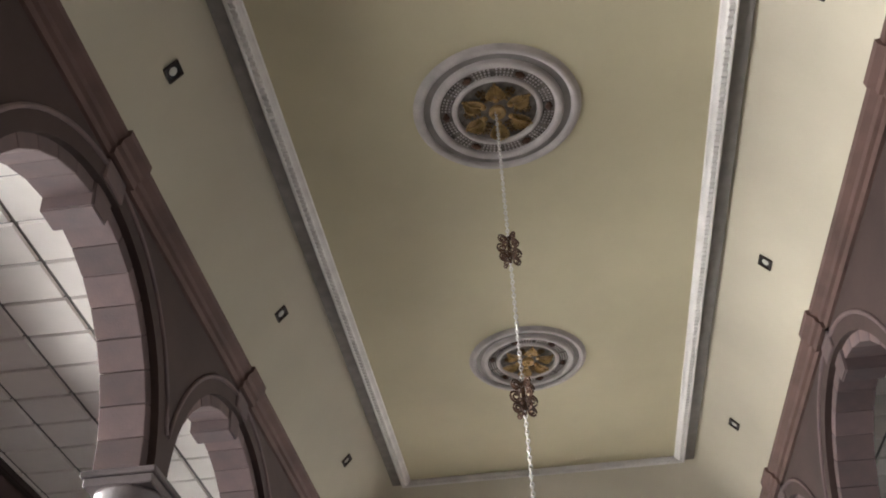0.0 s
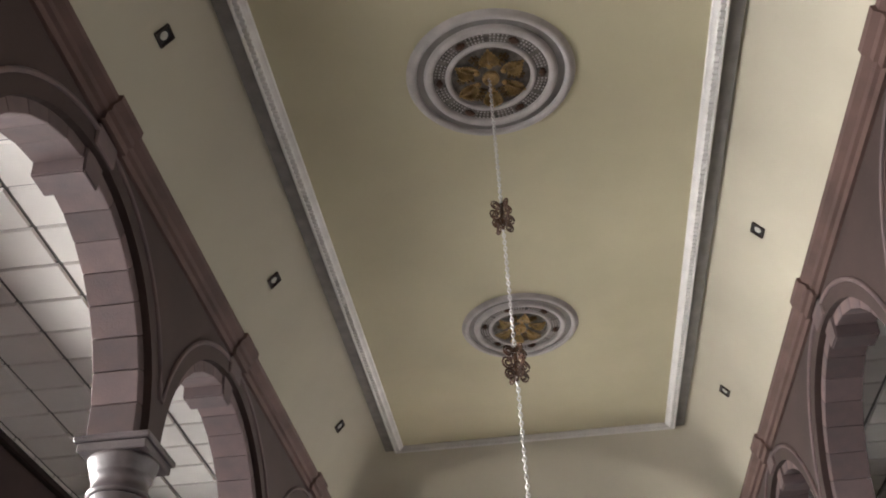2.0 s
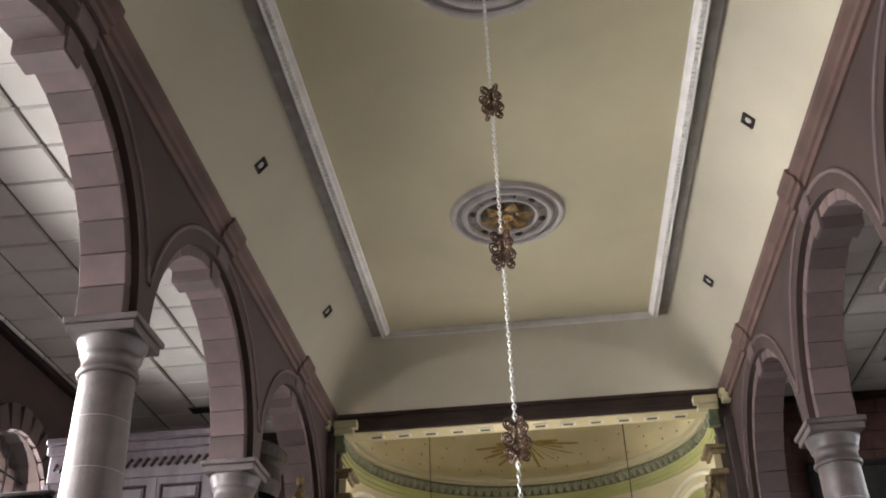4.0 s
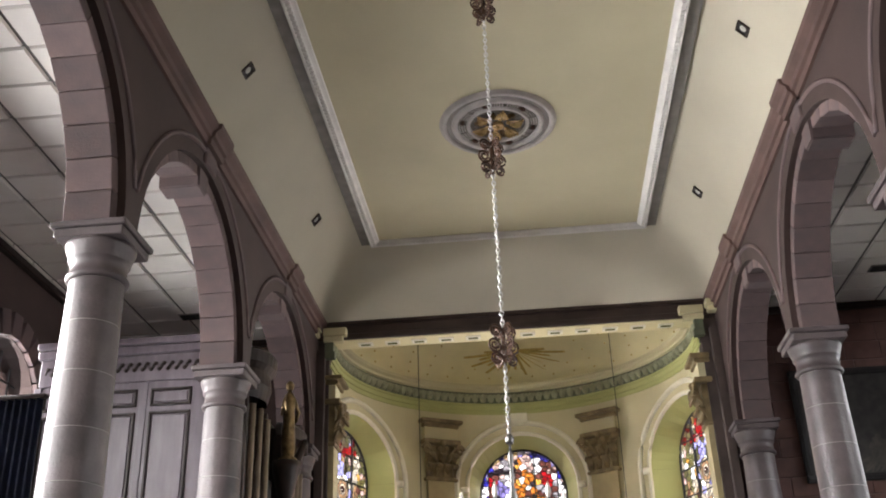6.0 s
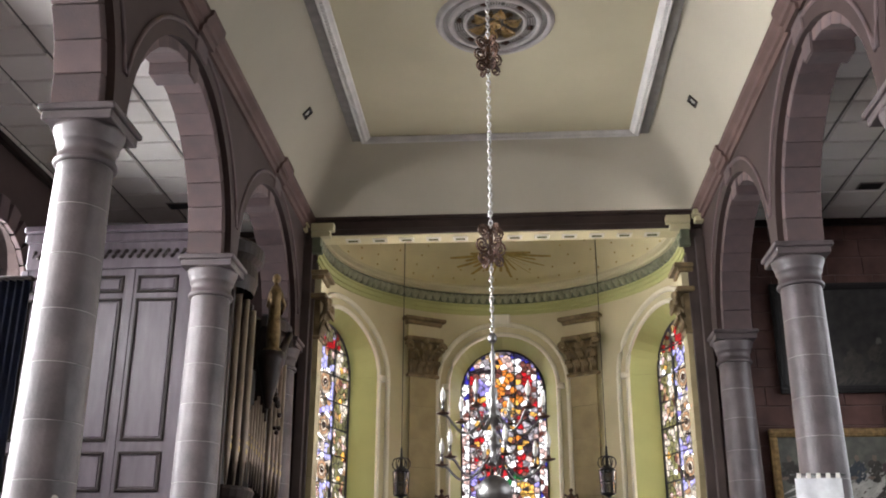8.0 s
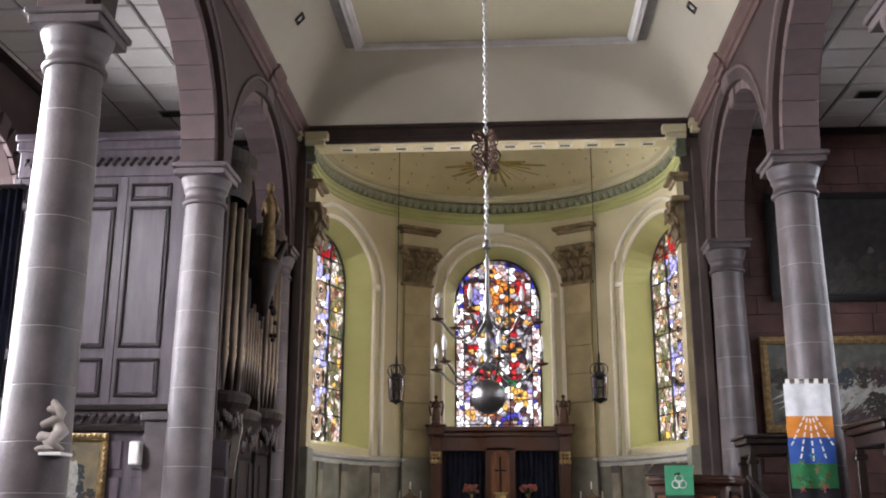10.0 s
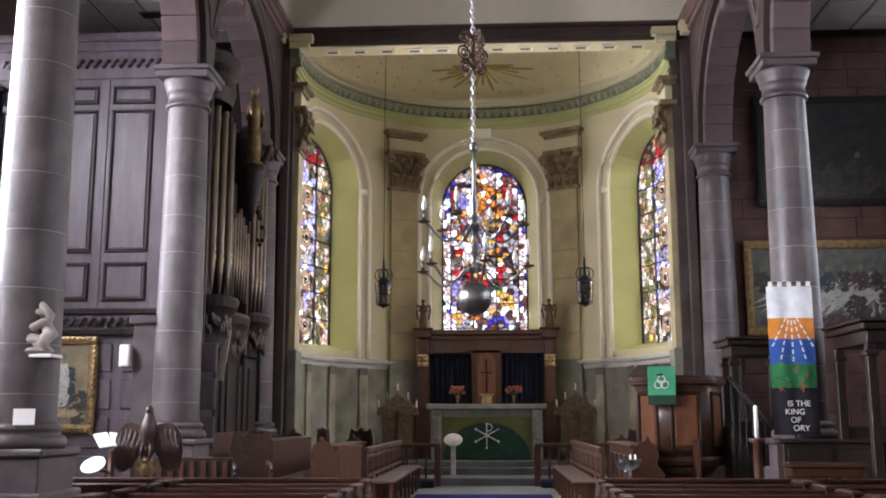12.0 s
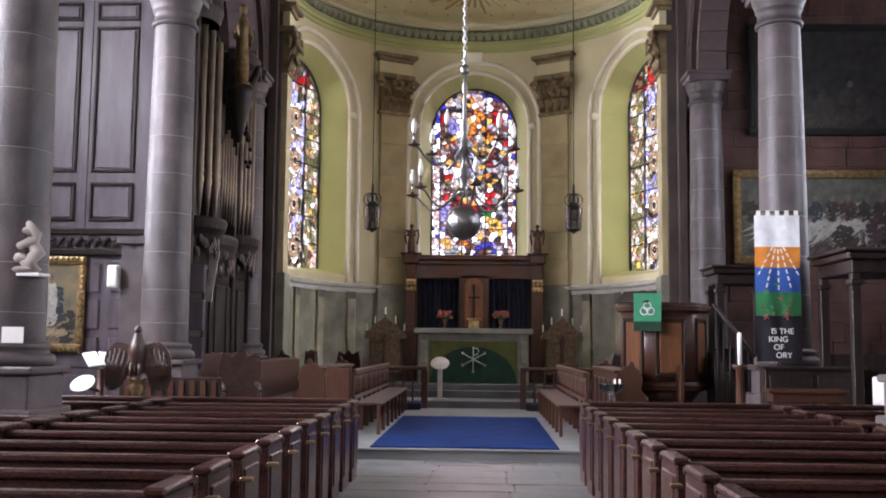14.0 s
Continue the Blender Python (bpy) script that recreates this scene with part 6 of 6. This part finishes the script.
tagged(thing("eagle_plinth", (-4.1, 13.6, .15), "low panelled dark wooden front behind the eagle", "panelling"), "")
part("board", box(B(), (-.7, 0, 0), (.7, .06, .85), .01), DARK, bpy.data.objects["eagle_plinth"])
for k in range(9):
    part("slat", box(B(), (-.62 + .15 * k, -.02, .4), (-.55 + .15 * k, .0, .8), .006), OAK, bpy.data.objects["eagle_plinth"])

bk = thing("book_stand", (-4.70, 12.66, 0), "white open book resting on a pale lectern stand", "book stand")
part("post", lathe(B(), [(.16, 0), (.15, .05), (.05, .1), (.045, 1.12)], 12), OAK, bk)
for sd in (-1, 1):
    pg = part("page", box(B(), (-.18 if sd < 0 else .0, -.15, 0), (.0 if sd < 0 else .18, .15, .025), .008), PAPER, bk)
    pg.matrix_basis = pose(-.03, 0, 1.25, 34, sd * 8, 38)
ds = part("dish", lathe(B(), [(.02, 0), (.13, .02), (.155, .035), (.14, .04)], 18), PAPER, bk, "white tilted round dish")
ds.matrix_basis = pose(-.08, -.35, .93, 34, -22, 24)
part("dish_arm", tube(B(), [(0, 0, .84), (-.09, -.3, .91)], .02, 6), OAK, bk)

sp = thing("loudspeaker", (-5.45, 14.95, 2.29), "small white column loudspeaker on a pier", "loudspeaker")
part("cabinet", box(B(), (-.07, -.1, 0), (.09, .08, .34), .02), PAPER, sp)
pr = thing("stone_pier", (-5.0, 15.3, 0), "plain pinkish stone pier beside the column", "pier")
part("shaft", box(B(), (-.36, -.3, .15), (.1, .3, 2.95), .01), SHAFT, pr)
part("cap", box(B(), (-.42, -.36, 2.95), (.12, .34, 3.08), .02), SHAFT, pr)

# ---- pulpit ----
pu = thing("pulpit", (3.22, 17.0, .07), "panelled mid brown oak pulpit on a stepped stem", "pulpit")
def hexa(bm, r0, r1, z0, z1):
    lathe(bm, [(r0, z0), (r1, z1)], 6)
    return bm
part("stem", hexa(hexa(hexa(B(), .55, .55, 0, .12), .40, .34, .12, .35), .34, .66, .35, .72), OAK, pu)
part("body", hexa(B(), .72, .72, .72, 2.0), OAK, pu)
part("rim", hexa(hexa(hexa(B(), .76, .80, 1.98, 2.03), .80, .80, 2.03, 2.09), .76, .76, 2.09, 2.13), OAK, pu)
part("base_moulding", hexa(hexa(B(), .70, .80, .68, .74), .80, .76, .74, .84), OAK, pu)
for k in range(6):
    a = radians(60 * k + 30)
    ap = .72 * math.cos(math.pi / 6)
    pm_ = box(B(), (-.20, -.03, .98), (.20, .02, 1.82), .03)
    p = part("panel", pm_, HONEY, pu)
    p.matrix_basis = pose(ap * math.cos(a), ap * math.sin(a), 0, 0, 0, 60 * k + 120)
    fr = B()
    for q in (((-.25, .92), (.25, .97)), ((-.25, 1.83), (.25, 1.88)), ((-.25, .97), (-.21, 1.83)), ((.21, .97), (.25, 1.83))):
        box(fr, (q[0][0], -.04, q[0][1]), (q[1][0], .02, q[1][1]), .01)
    part("moulding", fr, DARK, p)
desk = part("book_desk", box(B(), (-.3, -.2, 0), (.3, .2, .04), .01), DARK, pu)
desk.matrix_basis = pose(-.52, -.42, 2.2, 28, 0, -35)
fall = thing("pulpit_fall", (2.84, 16.30, 1.88), "bright green pulpit cloth with white interlaced rings", "cloth", rz=-14)
part("cloth", box(B(), (-.22, -.015, 0), (.22, .01, .46), .004), CLOTHL, fall)
part("fringe", box(B(), (-.22, -.02, -.15), (.22, .008, .0), .004), CLOTHG, fall)
bm = B()
for x, z in ((0, .25), (-.05, .17), (.05, .17)):
    tube(bm, [(x + .06 * math.cos(a), -.022, z + .06 * math.sin(a)) for a in [2 * math.pi * i / 20 for i in range(21)]], .010, 5)
part("embroidery", bm, PAPER, fall)
stair = thing("pulpit_stair", (4.05, 16.6, .15), "dark wooden stair to the pulpit with thin iron balusters", "stair")
for k in range(7):
    part("step", box(B(), (.0 + .1 * k - .1, -.1, .0), (.1 * k + .0, .5, 1.25 - .17 * k), .008), DARK, stair)
for k in range(8):
    x = -.05 + .1 * k
    part("baluster", tube(B(), [(x, -.1, .02), (x, -.1, 1.98 - .14 * k)], .014, 6), IRON, stair)
part("handrail", tube(B(), [(-.1, -.1, 2.03), (.75, -.1, .92)], .035, 8), DARK, stair)

gb = thing("glass_bowl", (1.66, 11.72, 0), "clear glass footed bowl on a slim stand beside the pews", "bowl")
part("stand", lathe(B(), [(.14, 0), (.13, .03), (.025, .06), (.02, .86)], 12), DARK, gb)
part("bowl", lathe(B(), [(.05, .87), (.03, .90), (.05, .93), (.13, .97), (.16, 1.04), (.15, 1.05), (.12, .985), (.04, .945)], 20, cap=False), CLEAR, gb)
for k in range(2):
    part("candle", lathe(B(), [(.012, .97), (.012, 1.10)], 6, (.09 * math.cos(k * 1.05), .09 * math.sin(k * 1.05), 0)), CANDLE, gb)

# ---- banner, paschal candle, furniture before the south arcade ----
bn = thing("banner", (4.44, 14.6, 1.28), "long appliqued cloth banner of bright sky, sea and green land", "banner")
BW = .325
for nm, z0, z1, col in (("sky_cloth", 1.66, 2.12, (.80, .82, .84)), ("orange_cloth", 1.36, 1.66, (.72, .26, .03)), ("blue_cloth", 1.0, 1.36, (.035, .11, .42)), ("green_cloth", .66, 1.0, (.03, .20, .07)), ("dark_cloth", 0, .66, (.012, .010, .016))):
    bm = B()
    n = 12
    rows = [[bm.verts.new((-BW + 2 * BW * k / n, .012 * math.sin(k * 1.1 + z), z)) for k in range(n + 1)] for z in [z0 + (z1 - z0) * i / 5 for i in range(6)]]
    for a, b in zip(rows, rows[1:]):
        for k in range(n):
            bm.faces.new((a[k], a[k + 1], b[k + 1], b[k])).smooth = True
    part(nm, bm, mat(nm.replace("_", " "), col, .9, vary=.12, scale=6, bump=.3, fine=150), bn)
for k in range(5):
    part("hanging_loop", box(B(), (-BW + .03 + .135 * k, -.012, 2.12), (-BW + .09 + .135 * k, .012, 2.19), .003), CANDLE, bn)
part("pole", tube(B(), [(-.38, 0, 2.17), (.38, 0, 2.17)], .012, 8), IRON, bn)
rn = random.Random(5)
for k in range(5):
    a = radians(228 + 84 * (k + .5) / 5)
    for d in (.22, .33, .44, .55, .66, .77):
        x, z = .0 + d * math.cos(a) * .75, 1.80 + d * math.sin(a) * .95
        if abs(x) < BW - .02 and z > 1.05:
            s_ = part("ray_strip", box(B(), (-.010, -.003, -.032), (.010, .003, .032)), PAPER, bn)
            s_.matrix_basis = pose(x, -.024, z, 0, -(math.degrees(a) - 270), 0)
for k in range(16):
    x, z = -.27 + .54 * rn.random(), .62 + .5 * rn.random()
    bm = B()
    for j in range(5):
        a = j * 1.257 + rn.random()
        tube(bm, [(x, -.024, z), (x + .05 * math.cos(a), -.026, z + .05 * math.sin(a))], .006, 5)
    part("leaf_patch", bm, (OLIVE, CLOTHL, PETAL)[k % 3], bn)
for i, (words, x) in enumerate((("IS THE", -.12), ("KING", -.16), ("OF", -.09), ("ORY", -.06))):
    cv = bpy.data.curves.new("letters", "FONT")
    cv.body, cv.size, cv.extrude = words, .115, .004
    tmp = bpy.data.objects.new("letters", cv)
    me = bpy.data.meshes.new_from_object(tmp)
    bpy.data.objects.remove(tmp)
    me.materials.append(PAPER)
    ob = new("lettering", me)
    ob.parent, ob.matrix_basis = bn, pose(x, -.024, .40 - .115 * i, 90, 0, 0)
    ob["label"] = "white sewn lettering"
post = thing("banner_stand", (4.44, 14.68, .15), "dark metal stand that holds the banner", "stand")
part("upright", tube(B(), [(0, 0, 0), (0, 0, 3.3)], .015, 8), IRON, post)
part("foot", lathe(B(), [(.22, 0), (.22, .02), (.03, .04)], 16), IRON, post)

pc = thing("paschal_candle", (3.60, 13.55, .15), "thick white candle on a turned oak post", "candle")
part("post", lathe(B(), [(.18, 0), (.17, .06), (.07, .1), (.05, .3), (.06, .75), (.05, 1.02), (.10, 1.06), (.11, 1.10)], 14), OAK, pc)
part("candle", lathe(B(), [(.028, 1.10), (.028, 1.52), (.008, 1.53)], 12), CANDLE, pc)

bt = thing("side_bench", (4.52, 13.75, .15), "low mid brown oak bench before the column", "bench")
part("top", box(B(), (-.52, -.18, .72), (.52, .18, .78), .012), OAK, bt)
part("apron", box(B(), (-.47, -.15, .60), (.47, .15, .72), .008), OAK, bt)
for x in (-.45, .45):
    for y in (-.13, .13):
        part("leg", box(B(), (x - .035, y - .035, 0), (x + .035, y + .035, .6), .006), OAK, bt)


def build_screen(at, w, d, h, label, rz=0, scroll=False):
    s_ = thing("wooden_screen", at, label, "screen", rz=rz)
    part("cornice", box(box(box(B(), (-.12, -.12, h), (w + .12, d + .12, h + .10), .02), (-.05, -.05, h - .18), (w + .05, d + .05, h), .015), (-.17, -.17, h + .10), (w + .17, d + .17, h + .15), .015), DARK, s_)
    for x, y in ((0, 0), (w, 0), (0, d), (w, d), (w / 2, 0)):
        part("post", box(B(), (x - .06, y - .06, 0), (x + .06, y + .06, h - .18), .012), DARK, s_)
        part("post_cap", box(B(), (x - .09, y - .09, h - .34), (x + .09, y + .09, h - .26), .015), DARK, s_)
    part("rear_panel", box(B(), (.02, d - .02, 0), (w - .02, d + .02, h * .5), .005), DARK, s_)
    if scroll:
        for k in range(2):
            pts = [(.45 + .6 * k + .16 * math.cos(t) * (1 - t / 16), 0, h + .20 + .07 * math.sin(t) * (1 - t / 16)) for t in [i * .6 for i in range(16)]]
            part("scroll", tube(B(), pts, .02, 6), DARK, s_)
        part("finial", lathe(B(), [(.06, h + .15), (.07, h + .2), (.03, h + .25), (.055, h + .32), (.01, h + .38)], 10, (.12, 0, 0)), DARK, s_)
    return s_


build_screen((5.05, 13.3, .15), 1.9, 1.2, 2.5, "dark oak canopied screen with square posts", 0, True)
build_screen((4.35, 17.75, .15), 1.3, .7, 2.62, "dark oak parclose screen with posts and a cornice")
wt = thing("white_table", (6.0, 13.75, .15), "small table under a white cloth inside the screen", "table")
part("cloth", box(B(), (-.5, -.25, .25), (.5, .25, .95), .02), PAPER, wt)
part("leg", box(B(), (-.4, -.2, 0), (.4, .2, .25)), DARK, wt)

# grilles in the aisle ceilings
for x, y in ((7.4, 18.75), (-6.75, 18.9)):
    gr = thing("ceiling_grille", (x, y, AISLE_Z - .05), "dark slatted ventilation grille in the aisle ceiling", "grille", "ceiling grilles")
    part("frame", box(B(), (-.24, -.16, -.02), (.24, .16, .0), .005), GREYP, gr)
    for k in range(6):
        part("slat", box(B(), (-.21, -.13 + .048 * k, -.03), (.21, -.10 + .048 * k, -.018), .003), IRON, gr)

cb = thing("dark_cabinet", (4.75, 14.25, .15), "low dark panelled wooden cabinet before the column", "cabinet")
part("body", box(B(), (-.62, 0, 0), (.75, .3, 1.02), .01), DARK, cb)
part("top", box(B(), (-.66, -.03, 1.02), (.79, .33, 1.07), .012), DARK, cb)
for k in range(2):
    d = part("door", box(B(), (-.57 + .67 * k, -.02, .1), (.04 + .67 * k, .0, .95), .015), DARK, cb)
    part("knob", ball(B(), (-.02 + .2 * k, -.03, .55), .02, 8), BRASS, d)
